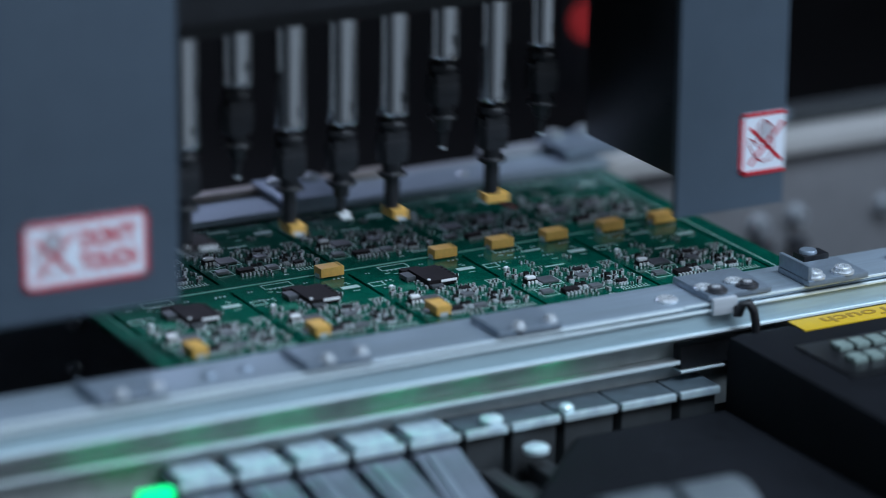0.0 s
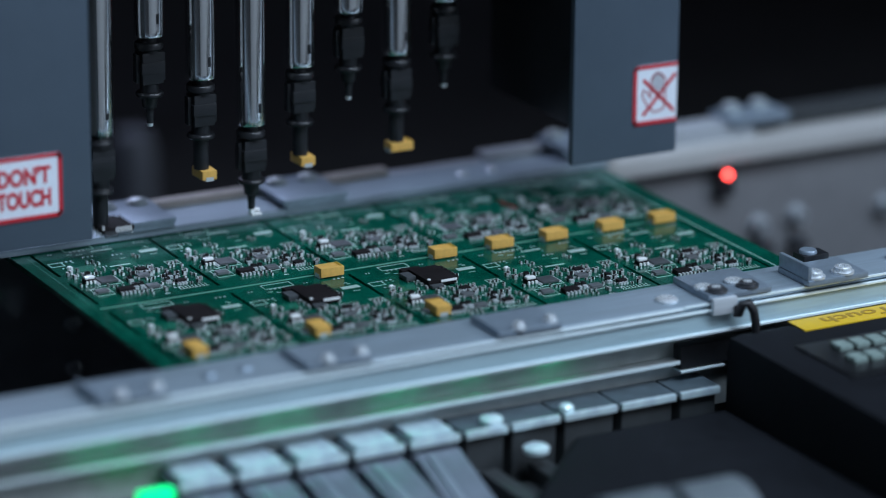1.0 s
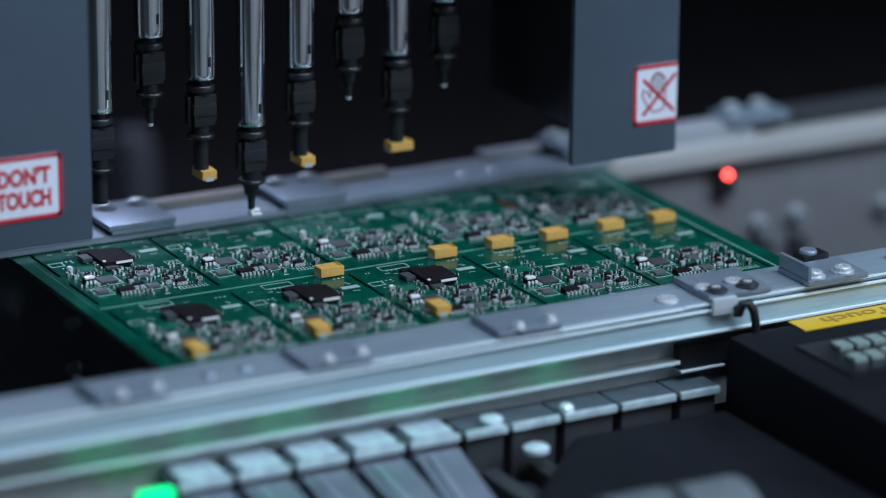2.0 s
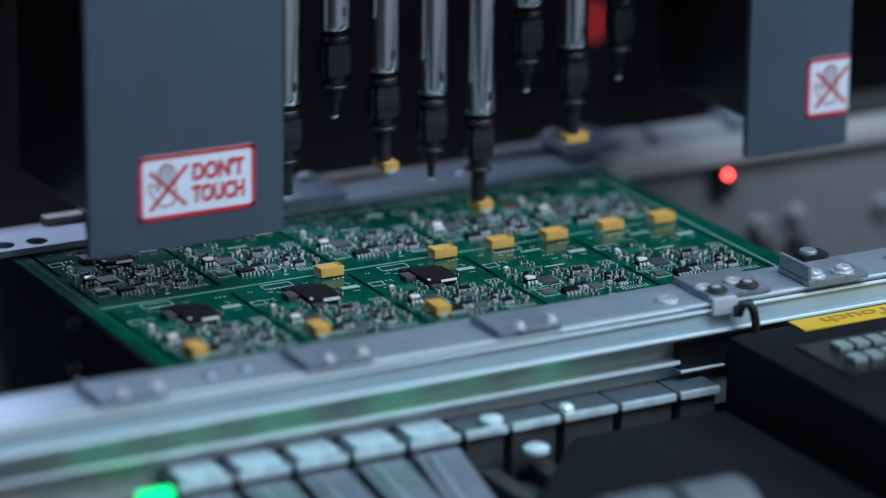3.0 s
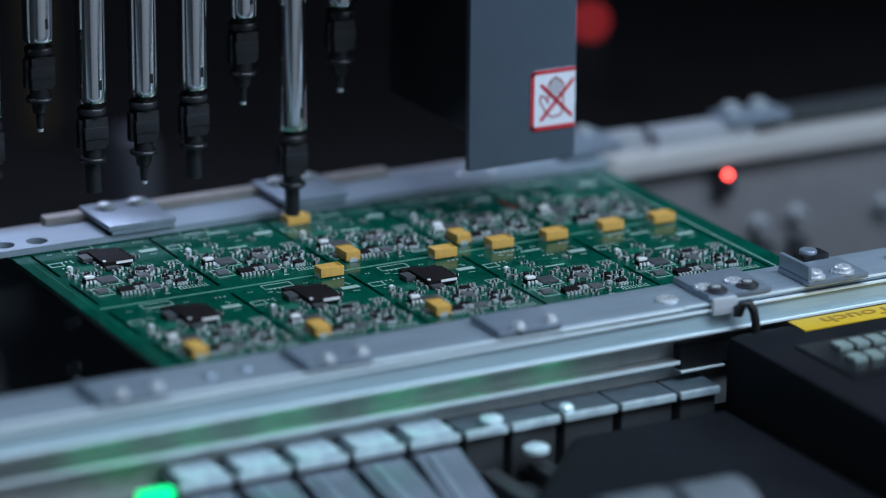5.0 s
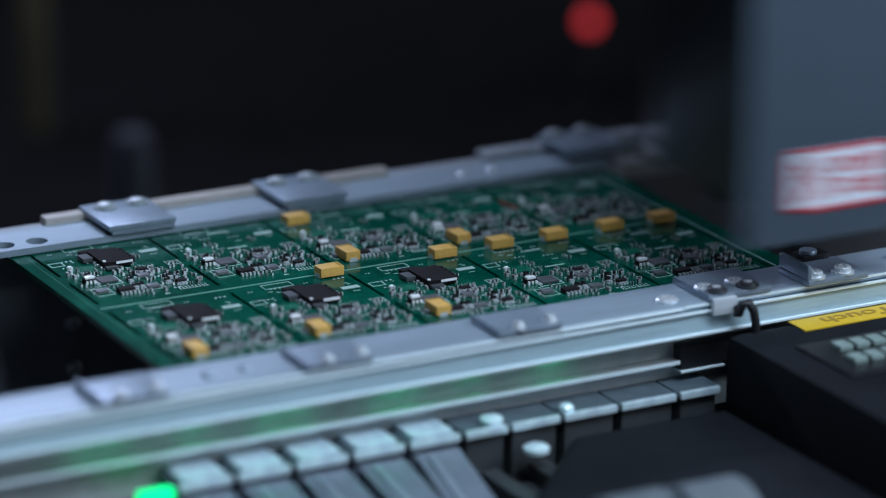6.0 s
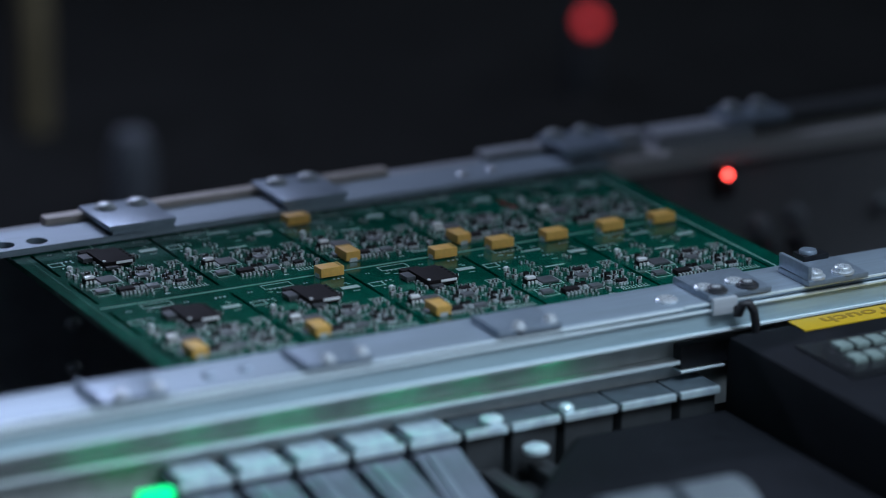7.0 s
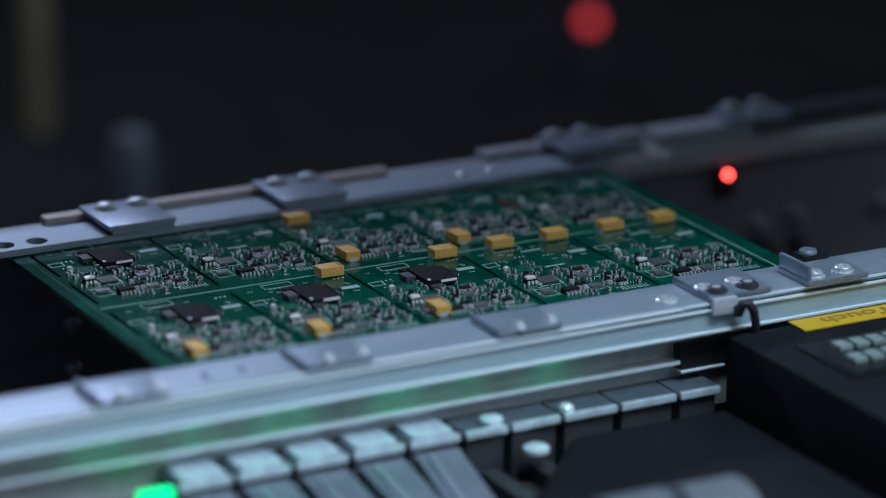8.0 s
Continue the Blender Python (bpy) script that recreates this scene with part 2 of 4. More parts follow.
def holed_strip(x0, x1, y0, y1, z0, z1, holes, r):
    """A flat strip with round holes bored through it."""
    bm = B()
    n, h, xs = 24, r * 1.35, [x0]
    for hx, hy in holes:
        xs += [hx - h, hx + h]
        box(bm, hx - h, hx + h, y0, hy - h, z0, z1)
        box(bm, hx - h, hx + h, hy + h, y1, z0, z1)
        rim = []
        for k in range(n):
            a = 2 * math.pi * k / n
            c, d = math.cos(a), math.sin(a)
            q = h / max(abs(c), abs(d))
            rim.append([bm.verts.new((hx + u * c, hy + u * d, z)) for u in (r, q) for z in (z0, z1)])
        for k in range(n):
            a, b = rim[k], rim[(k + 1) % n]
            for f in ((a[1], a[3], b[3], b[1]), (a[0], b[0], b[2], a[2]), (a[0], a[1], b[1], b[0])):
                bm.faces.new(f)
    xs.append(x1)
    for a, b in zip(xs[::2], xs[1::2]):
        box(bm, a, b, y0, y1, z0, z1)
    return bm


part("top_strip", holed_strip(-0.33, 0.078, 0.0, 0.0165, 0.0004, 0.0022, [(-0.1100, 0.0052), (-0.1005, 0.0048)], 0.0030), ALU_TOP, rear, "smooth lit top strip with round holes")
for sx in (0.033, 0.0425):
    part("pin", lathe(B(), [(0.0016, 0.0022), (0.0016, 0.003), (0.0010, 0.0034)], 14), SCREW, rear, m=pose(sx, 0.007, 0))
part("back_bar", box(B(), -0.093, 0.0135, 0.0165, 0.0205, -0.006, 0.0042, 0.0006), TANLEDGE, rear, "beige bar behind the top strip")
part("back_bar", box(B(), -0.33, -0.0932, 0.0165, 0.0205, -0.006, 0.0020, 0.0006), ALU_DULL, rear)
part("back_bar", box(B(), 0.0137, 0.0450, 0.0165, 0.0205, -0.006, 0.0024, 0.0006), ALU_DULL, rear)
part("back_bar", box(B(), 0.0452, 0.0630, 0.0165, 0.0215, -0.006, 0.0046, 0.0006), ALU_DULL, rear)
part("back_bar", box(B(), 0.0632, 0.10, 0.0165, 0.0215, -0.006, 0.0045, 0.0006), ALU_DULL, rear)
part("back_bar", box(B(), 0.104, 0.138, 0.014, 0.0235, -0.006, 0.0035, 0.0006), ALU_DULL, rear, "bright cast block")
part("web", box(B(), -0.33, 0.60, 0.0207, 0.027, -0.0985, -0.0005, 0.0006), mat("dark_grey_web", (0.26, 0.28, 0.31), 0.4, 0.2, 0.3, 60, 0.03), rear)
for bz in (-0.0290, -0.0425):
    part("web_screw", lathe(B(), [(0.0024, 0), (0.0024, 0.001), (0.0016, 0.0016)], 14), SCREW, rear, m=pose(-0.0840, 0.0207, bz, 90, 0, 0))
part("side_plate", box(B(), 0.092, 0.60, 0.012, 0.0165, -0.0985, -0.0075, 0.0008), GREYPLATE, rear, "grey painted side plate")
part("guide_bar", box(B(), 0.0795, 0.60, 0.008, 0.0203, -0.0072, -0.0012, 0.0012), GUIDE, rear, "dull rounded guide bar")
part("end_block", box(B(), 0.079, 0.092, 0.004, 0.0163, -0.03, -0.0074, 0.001), BLACKMET, rear)
part("rear_ledge", box(B(), 0.14, 0.60, 0.0165, 0.026, -0.0006, 0.0036, 0.001), DARKPLATE, rear)
for bx, bz in ((0.1390, -0.0290), (0.1528, -0.0278), (0.1858, -0.0290)):
    part("stud", (lambda b: (screw(b, 0, 0, 0, 0.0026, 0.004), b)[1])(B()), ALU_DULL, rear, m=pose(bx, 0.012, bz, 90, 0, 0))
for bx, bz in ((0.1402, -0.0360), (0.1530, -0.0365)):
    part("stud", lathe(B(), [(0.003, 0), (0.003, 0.004), (0.0024, 0.005)], 16), DARKSCREW, rear, m=pose(bx, 0.012, bz, 90, 0, 0))

clamp("rear_clamp", -0.0815, -0.0615, 0.079, 0.1005, 0.0036, [(-0.0757, 0.0955, 0.0024), (-0.0660, 0.0955, 0.0024)], lip=-1, dark=True, tall=0.0014)
clamp("rear_clamp", -0.0285, -0.0085, 0.079, 0.1005, 0.0036, [(-0.0227, 0.0955, 0.0024), (-0.0130, 0.0955, 0.0024)], lip=-1, dark=True, tall=0.0014)
clamp("rear_clamp", 0.0655, 0.0855, 0.084, 0.1015, 0.0046, [(0.0700, 0.0985, 0.0024), (0.0800, 0.0985, 0.0024)], lip=-1, dark=True, tall=0.0016)
clamp("rear_clamp", 0.1285, 0.1500, 0.0925, 0.1045, 0.0037, [(0.1338, 0.101, 0.0024), (0.1437, 0.101, 0.0024)], lip=-1, dark=True, tall=0.0024)
rl = thing("sensor_lamp", "small red indicator lamp lit on a dark bracket", "indicator lamp", pose(0.1252, 0.0895, -0.0104))
part("bracket", box(B(), -0.003, 0.003, -0.001, 0.0024, -0.007, 0.002, 0.0006), BLACK, rl)
part("bulb", lathe(B(), [(0.0010, 0), (0.0010, 0.0008), (0.0007, 0.0014), (0.0002, 0.0016)], 16), LED_RED, rl, "glowing red bulb", m=pose(0, -0.001, 0, 90, 0, 0))

# front rail: top strip, upright face, bright lip, dark recess and a lower bar
front = thing("front_conveyor_rail", "aluminium conveyor rail along the near edge of the board", "conveyor rail", pose(0, -0.025, 0))
part("top_strip", box(B(), -0.33, 0.30, -0.0171, 0.0, 0.0004, 0.0022, 0.0003), ALU_TOP, front, "smooth top strip")
# thin edges and lip carry their glint as a white colour
part("step", box(B(), -0.33, 0.0270, -0.0182, -0.0172, 0.0011, 0.0019, 0.0003), EDGE_GLINT, front, "thin bright upper edge")
part("step", box(B(), 0.0275, 0.30, -0.0177, -0.0172, 0.0013, 0.0020, 0.0002), EDGE_GLINT, front)
part("step", box(B(), -0.33, 0.30, -0.0184, -0.0174, -0.0004, 0.0003, 0.0003), EDGE_GLINT, front, "thin bright second edge")
part("face", box(B(), -0.33, 0.30, -0.0176, -0.0100, -0.0056, -0.0001, 0.0002), LIT_FACE, front, "brushed upright face")
for lx, lw in ((-0.134, 0.016), (-0.109, 0.008), (-0.085, 0.016), (-0.053, 0.014), (-0.032, 0.006), (-0.008, 0.008)):
    part("sensor_light", box(B(), -lw / 2, lw / 2, -0.0008, 0.0008, -0.0014, 0.0, 0.0003), LED_LINE, front, "green sensor light under the lip", pose(lx, -0.0118, -0.0067))
part("lip", box(B(), -0.33, 0.30, -0.0184, -0.0100, -0.0064, -0.0057, 0.0002), EDGE_GLINT, front, "bright thin lower lip")
part("web", box(B(), -0.33, 0.30, -0.0098, -0.0060, -0.030, -0.0068, 0.0004), RECESS, front, "dull grey recess plate")
part("lower_bar", box(B(), -0.33, 0.0286, -0.0136, -0.0099, -0.0148, -0.0142, 0.0001), RECESS, front)
part("lower_edge", box(B(), -0.33, 0.0286, -0.0144, -0.0137, -0.0150, -0.0140, 0.0002), EDGE_GLINT, front, "thin bright lower edge")
part("lower_edge", box(B(), 0.0290, 0.0425, -0.0144, -0.0099, -0.0176, -0.0170, 0.0002), EDGE_GLINT, front)
part("stop_block", box(B(), 0.0290, 0.060, -0.0140, -0.0099, -0.0166, -0.0105, 0.0005), BLACK, front)
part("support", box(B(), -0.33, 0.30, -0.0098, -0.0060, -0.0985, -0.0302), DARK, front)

for cx, cf in ((-0.1375, 0.0012), (-0.0822, 0.0006), (-0.0283, 0.0006)):
    clamp("front_clamp", cx, cx + 0.0185, -0.0436, -0.0285, 0.0023, [(cx + 0.0062, -0.0425, 0.0014), (cx + 0.0160, -0.0415, 0.0014)], tall=0.0018, fold=cf)
cl3 = clamp("front_clamp", 0.0345, 0.0540, -0.0430, -0.0250, 0.0023, [(0.0384, -0.0402, 0.0023), (0.0481, -0.0402, 0.0023)], dark=True, tall=0.0014, fold=0.0003)
for hx, hy in ((0.0014, 0.0062), (0.0113, 0.0070)):
    part("bushing", lathe(B(), [(0.0027, 0), (0.0027, 0.0006), (0.0021, 0.0009), (0.0008, 0.0006)], 18), SCREW, cl3, m=pose(hx + 0.001, hy, 0.0016))
part("front_tab", box(B(), 0.0005, 0.0078, -0.0017, -0.0001, -0.0034, 0.0010, 0.0003), ALU, cl3, "bright folded tab")
cl4 = clamp("front_clamp", 0.0645, 0.0835, -0.0448, -0.0300, 0.0023, [(0.0678, -0.0420, 0.0023), (0.0770, -0.0420, 0.0023)], tall=0.0019)
part("back_wall", box(B(), 0.0, 0.0012, 0.0006, 0.0146, 0.0017, 0.0056, 0.0004), STEEL, cl4)
st = thing("stop_screw", "dark stopper with a bright round cap behind the clamp", "stopper", pose(0.0775, -0.0248, 0.0022))
part("body", box(B(), -0.0030, 0.0050, -0.0028, 0.0028, 0, 0.0022, 0.0004), BLACK, st)
part("cap", lathe(B(), [(0.0025, 0.0022), (0.0025, 0.0027), (0.0022, 0.0031)], 18), STEEL, st)
for sx, sy, k in ((0.0256, -0.0366, 1.0), (-0.1045, -0.0350, 0.6), (-0.0945, -0.0345, 0.6)):
    rs = thing("rail_screw", "round bright screw set into the rail top", "screw", pose(sx, sy, 0.0022), "rail screws")
    part("head", lathe(B(), [(0.0030 * k, 0), (0.0030 * k, 0.0005), (0.0024 * k, 0.0009), (0.001 * k, 0.0007)], 18), SCREW if k == 1.0 else STEEL, rs)
rs = thing("rail_screw", "round bright screw set into the rail top", "screw", pose(0.100, -0.0345, 0.0022), "rail screws")
part("head", lathe(B(), [(0.0030, 0), (0.0030, 0.0012), (0.0024, 0.0018), (0.001, 0.0014)], 18), SCREW, rs)

# ---- the circuit panel ----
CELL, COLS, X0, ROW0, ROWP = 0.0347, 5, -0.1045, -0.0233, 0.0531
panel = thing("circuit_panel", "green printed circuit panel of ten boards, held between the rails", "circuit board", pose(0, 0, 0))
slot_x = [X0 + CELL * k for k in range(COLS + 1)]
xs = [-0.1100]
for sx in slot_x:
    xs += [sx - 0.0005, sx + 0.0005]
xs.append(0.0765)
ys = [-0.0275]
for r in range(2):
    y = ROW0 + ROWP * r
    ys += [y + 0.0040, y + 0.0235, y + 0.0295, y + 0.0505]
ys.append(0.0865)
part("substrate", plate_with_slots(B(), xs, ys, lambda i, j: not (i % 2 == 1 and j in (1, 3, 5, 7)), -0.0016, 0.0), SOLDERMASK, panel, "green solder-masked board with milled slots")
for sx in slot_x:
    part("groove_floor", box(B(), sx - 0.00048, sx + 0.00048, ROW0 + 0.0041, ROW0 + ROWP + 0.0504, -0.0022, -0.0017), GROOVE, panel)
part("score_line", box(B(), X0 - 0.001, X0 + CELL * COLS + 0.001, ROW0 + ROWP - 0.0004, ROW0 + ROWP + 0.0004, 0.00002, 0.00008), mat("bare_score", (0.09, 0.24, 0.18), 0.6, 0.0, 0.15, 800), panel, "pale scored line between the rows")
part("border_line", box(B(), X0 - 0.0022, X0 - 0.0018, -0.02, 0.08, 0.00002, 0.00006), COPPER, panel)
EDGE = X0 + CELL * COLS
part("border_line", box(B(), EDGE + 0.0018, EDGE + 0.0022, -0.0195, 0.08, 0.00002, 0.00006), SILK, panel, "pale printed border line")
part("border_line", box(B(), EDGE - 0.0110, EDGE + 0.0010, -0.0207, -0.0203, 0.00002, 0.00006), SILK, panel)
part("border_line", box(B(), -0.0002, 0.0002, 0.0, 0.0014, 0.00002, 0.00006), SILK, panel, "", pose(EDGE + 0.0010, -0.0205, 0, 0, 0, -42))

rng = random.Random(5)


def outline(bm, x, y, w, d, t=0.00025):
    for q in ((x, x + w, y, y + t), (x, x + w, y + d - t, y + d), (x, x + t, y + t, y + d - t), (x + w - t, x + w, y + t, y + d - t)):
        box(bm, *q, 0.00001, 0.000085)


def flat(bm, x, y, w, d, z=0.00003):
    q = [bm.verts.new((x, y, z)), bm.verts.new((x + w, y, z)), bm.verts.new((x + w, y + d, z)), bm.verts.new((x, y + d, z))]
    bm.faces.new(q)


def brick(bm, x, y, w, d, h):
    """A plain small block standing on the board, open below."""
    a = [bm.verts.new((x + i * w, y + j * d, 0)) for i, j in ((0, 0), (1, 0), (1, 1), (0, 1))]
    b = [bm.verts.new((x + i * w, y + j * d, h)) for i, j in ((0, 0), (1, 0), (1, 1), (0, 1))]
    bm.faces.new(b)
    for i in range(4):
        j = (i + 1) % 4
        bm.faces.new((a[i], a[j], b[j], b[i]))


# one board's layout, the same on all ten
silk, pads, traces, passives, ends, darks = B(), B(), B(), B(), B(), B()
flat(silk, 0.0275, 0.0385, 0.0052, 0.0022, 0.00014)
flat(silk, 0.0158, 0.0450, 0.0062, 0.0009, 0.00014)
flat(silk, 0.0152, 0.0307, 0.0060, 0.0009, 0.00014)
for x, y, w, d in ((0.0010, 0.0374, 0.0040, 0.0032), (0.0298, 0.0256, 0.0040, 0.0032), (0.0092, 0.0480, 0.0085, 0.0035), (0.0026, 0.0096, 0.0050, 0.0062), (0.0062, 0.0172, 0.0070, 0.0068), (0.0165, 0.0085, 0.0046, 0.0040)):
    outline(silk, x, y, w, d)
flat(silk, 0.0240, 0.0050, 0.0085, 0.0003, 0.00014)
for i in range(9):
    flat(silk, 0.0242 + 0.00095 * i, 0.0054, 0.0003, 0.0018, 0.00014)
for i in range(16):
    x, y = rng.uniform(0.003, 0.031), rng.uniform(0.003, 0.048)
    flat(silk, x, y, rng.uniform(0.0005, 0.0022), 0.0004, 0.00009 + i * 0.0000005)
for i in range(16):
    x, y, g = rng.uniform(0.003, 0.031), rng.uniform(0.003, 0.05), rng.choice((0.0009, 0.0013))
    for k in range(rng.choice((2, 2, 3, 4))):
        flat(pads, x + k * g, y, g * 0.5, 0.0007, 0.00010 + i * 0.000002)
for i in range(120):
    x, y = rng.uniform(0.002, 0.026), rng.uniform(0.002, 0.045)
    if rng.random() < 0.5:
        flat(traces, x, y, rng.uniform(0.003, 0.0075), 0.00025, 0.00004 + i * 0.0000004)
    else:
        flat(traces, x, y, 0.00025, rng.uniform(0.002, 0.006), 0.00004 + i * 0.0000004)
for i in range(7):
    flat(traces, rng.uniform(0.002, 0.022), rng.uniform(0.004, 0.04), rng.uniform(0.004, 0.009), rng.uniform(0.002, 0.006), 0.000010 + i * 0.000003)


PLACED = []


def passive(x, y, along, s=1.0):
    PLACED.append((x, y, bool(along), s, rng.random() < 0.55))
    l, w, h = 0.0015 * s, 0.0007 * s, 0.0009 * s
    body = passives if PLACED[-1][4] else darks
    if along:
        brick(body, x + 0.0003 * s, y, l - 0.0006 * s, w, h)
        brick(ends, x, y, 0.0003 * s, w, h * 1.04)
        brick(ends, x + l - 0.0003 * s, y, 0.0003 * s, w, h * 1.04)
    else:
        brick(body, x, y + 0.0003 * s, w, l - 0.0006 * s, h)
        brick(ends, x, y, w, 0.0003 * s, h * 1.04)
        brick(ends, x, y + l - 0.0003 * s, w, 0.0003 * s, h * 1.04)


# chips in millimetres from the board's corner: tall ceramic ones, then low ones, each lengthwise or not
TALL = [(1.8, 28.8, 0), (3.4, 29.8, 0), (4.3, 32.4, 0), (5.6, 31.0, 0), (15.2, 22.8, 0), (15.3, 25.5, 0), (17.0, 27.4, 0), (18.2, 24.6, 0), (17.0, 21.8, 1), (22.9, 20.7, 0), (24.0, 23.8, 0), (24.8, 21.2, 0), (26.2, 19.0, 0), (23.7, 16.7, 1),
        (26.4, 13.5, 0), (28.7, 12.4, 0), (20.3, 5.9, 0), (30.5, 7.8, 0), (29.8, 15.6, 0), (31.6, 10.4, 1), (21.8, 19.2, 0), (28.0, 17.6, 1), (13.4, 24.4, 0), (2.4, 25.6, 0)]
LOW = [(11.0, 36.8, 0), (12.2, 36.0, 0), (11.8, 33.6, 0), (13.2, 33.8, 0), (23.8, 36.8, 1), (24.4, 35.0, 1), (20.6, 22.0, 1), (22.0, 22.2, 0), (9.0, 14.6, 0), (10.2, 14.4, 0), (11.4, 14.2, 0), (7.9, 15.4, 0), (1.6, 18.8, 0), (2.8, 18.2, 0),
       (30.6, 18.8, 0), (31.8, 18.2, 0), (32.4, 13.6, 0), (24.0, 9.6, 0), (25.0, 9.2, 0), (28.4, 8.4, 1), (12.8, 5.8, 1), (14.6, 5.4, 0), (16.0, 5.0, 0), (8.6, 26.6, 1), (10.6, 26.8, 0), (19.2, 16.4, 0), (20.6, 16.0, 1), (32.0, 21.6, 0)]
for rows, sizes in ((TALL, (0.9, 1.0, 1.1)), (LOW, (0.6, 0.7, 0.8))):
    for x, y, lengthwise in rows:
        passive(x / 1000 + rng.uniform(-0.0002, 0.0002), y / 1000 + rng.uniform(-0.0002, 0.0002), lengthwise, rng.choice(sizes))
# close runs of the smallest chips: start, end, depth of the row, share filled
for x0, x1, y, share in ((0.0180, 0.0325, 0.0262, 0.55), (0.0195, 0.0330, 0.0232, 0.45), (0.0165, 0.0225, 0.0182, 0.55), (0.0185, 0.0325, 0.0150, 0.40), (0.0120, 0.0220, 0.0076, 0.45), (0.0215, 0.0320, 0.0112, 0.45), (0.0030, 0.0085, 0.0272, 0.55), (0.0090, 0.0160, 0.0292, 0.35)):
    x = x0
    while x < x1:
        if rng.random() < share:
            passive(x, y + rng.uniform(-0.0003, 0.0003), 0, 0.7)
        x += 0.0012
LAYERS = [("silkscreen", silk, SILK, "pale printed outlines"), ("solder_field", pads, TIN, "tinned solder pads"), ("trace_copper", traces, COPPER, "paler green traces"),
          ("component_field", passives, PASSIVE, "tiny ceramic chip components"), ("terminal_metal", ends, SOLDER, "tinned terminals of the chips"), ("resistor_field", darks, CHIP, "tiny black chip resistors")]
layer_mesh = [(n, mesh_of(n, bm, m), lb) for n, bm, m, lb in LAYERS]


def ic(name, w, d, h, material, pins, front=False):
    """A moulded chip body with a row of bent leads on two sides, as two meshes."""
    body = box(B(), -w / 2, w / 2, -d / 2, d / 2, 0.0002, h, min(w, d, h) * 0.12)
    legs = B()
    for i in range(pins):
        y = -d / 2 + d * (i + 0.5) / pins
        q = -w / 2 + w * (i + 0.5) / pins
        for s in (-1, 1):
            if front:
                box(legs, q - 0.0003, q + 0.0003, s * (d / 2 + 0.0005) - 0.0005, s * (d / 2 + 0.0005) + 0.0005, 0, h * 0.55)
                continue
            box(legs, s * (w / 2 + 0.0004) - 0.0004, s * (w / 2 + 0.0004) + 0.0004, y - 0.00014, y + 0.00014, 0, h * 0.5)
    return mesh_of(name, body, material), mesh_of("lead_frame", legs, TIN)


def chip_mesh(lengthwise, s, ceramic):
    """One chip component with its two tinned ends."""
    l, w, h = 0.0015 * s, 0.0007 * s, 0.0009 * s
    bm = B()
    for a, b, k, tall in ((0.2, 0.8, 0, 1.0), (0.0, 0.2, 1, 1.04), (0.8, 1.0, 1, 1.04)):
        n = len(bm.faces)
        if lengthwise:
            brick(bm, l * a, 0, l * (b - a), w, h * tall)
        else:
            brick(bm, 0, l * a, w, l * (b - a), h * tall)
        bm.faces.ensure_lookup_table()
        for f in bm.faces[n:]:
            f.material_index = k
    me = mesh_of("chip_capacitor" if ceramic else "chip_resistor", bm, PASSIVE if ceramic else CHIP)
    me.materials.append(SOLDER)
    return me


CHIP_KINDS = {key: chip_mesh(*key) for key in sorted({q[2:] for q in PLACED})}
IC_KINDS = {"small_ic": ic("small_ic", 0.0026, 0.0018, 0.0011, CHIP, 3, True), "flat_ic": ic("flat_ic", 0.0050, 0.0048, 0.0007, CHIPGREY, 8), "transistor": ic("transistor", 0.0013, 0.0013, 0.0015, GLOSSBLACK, 2, True),
            "driver_ic": ic("driver_ic", 0.0046, 0.0026, 0.0014, CHIP, 4, True), "crystal": ic("crystal", 0.0034, 0.0024, 0.0010, CRYSTAL, 1)}
conn = B()
for q in (-0.0011, 0.0, 0.0011):
    box(conn, q - 0.0003, q + 0.0003, -0.0017, 0.0015, 0.0, 0.0009, 0.0002)
box(conn, -0.0014, 0.0013, -0.0009, 0.0007, 0.0012, 0.0019, 0.0003)
housing = mesh_of("connector", box(B(), -0.0016, 0.0016, -0.0012, 0.0012, 0.0, 0.0012, 0.0002), CHIP)
CONN = mesh_of("contact", conn, GLINT)
cyl = mesh_of("electrolytic_can", lathe(B(), [(0.0007, 0), (0.0007, 0.0009), (0.0005, 0.0011)], 14), mat("white_resin", (0.72, 0.74, 0.74), 0.3, 0.0, 0.05, 900))
IC_PLACES = [("flat_ic", 0.0097, 0.0207), ("crystal", 0.0046, 0.0120), ("driver_ic", 0.0105, 0.0098), ("transistor", 0.0150, 0.0178), ("transistor", 0.0140, 0.0121), ("transistor", 0.0158, 0.0121), ("small_ic", 0.0212, 0.0240),
             ("crystal", 0.0195, 0.0193), ("crystal", 0.0184, 0.0102), ("transistor", 0.0256, 0.0160), ("transistor", 0.0236, 0.0126), ("small_ic", 0.0266, 0.0105), ("transistor", 0.0065, 0.0262)]
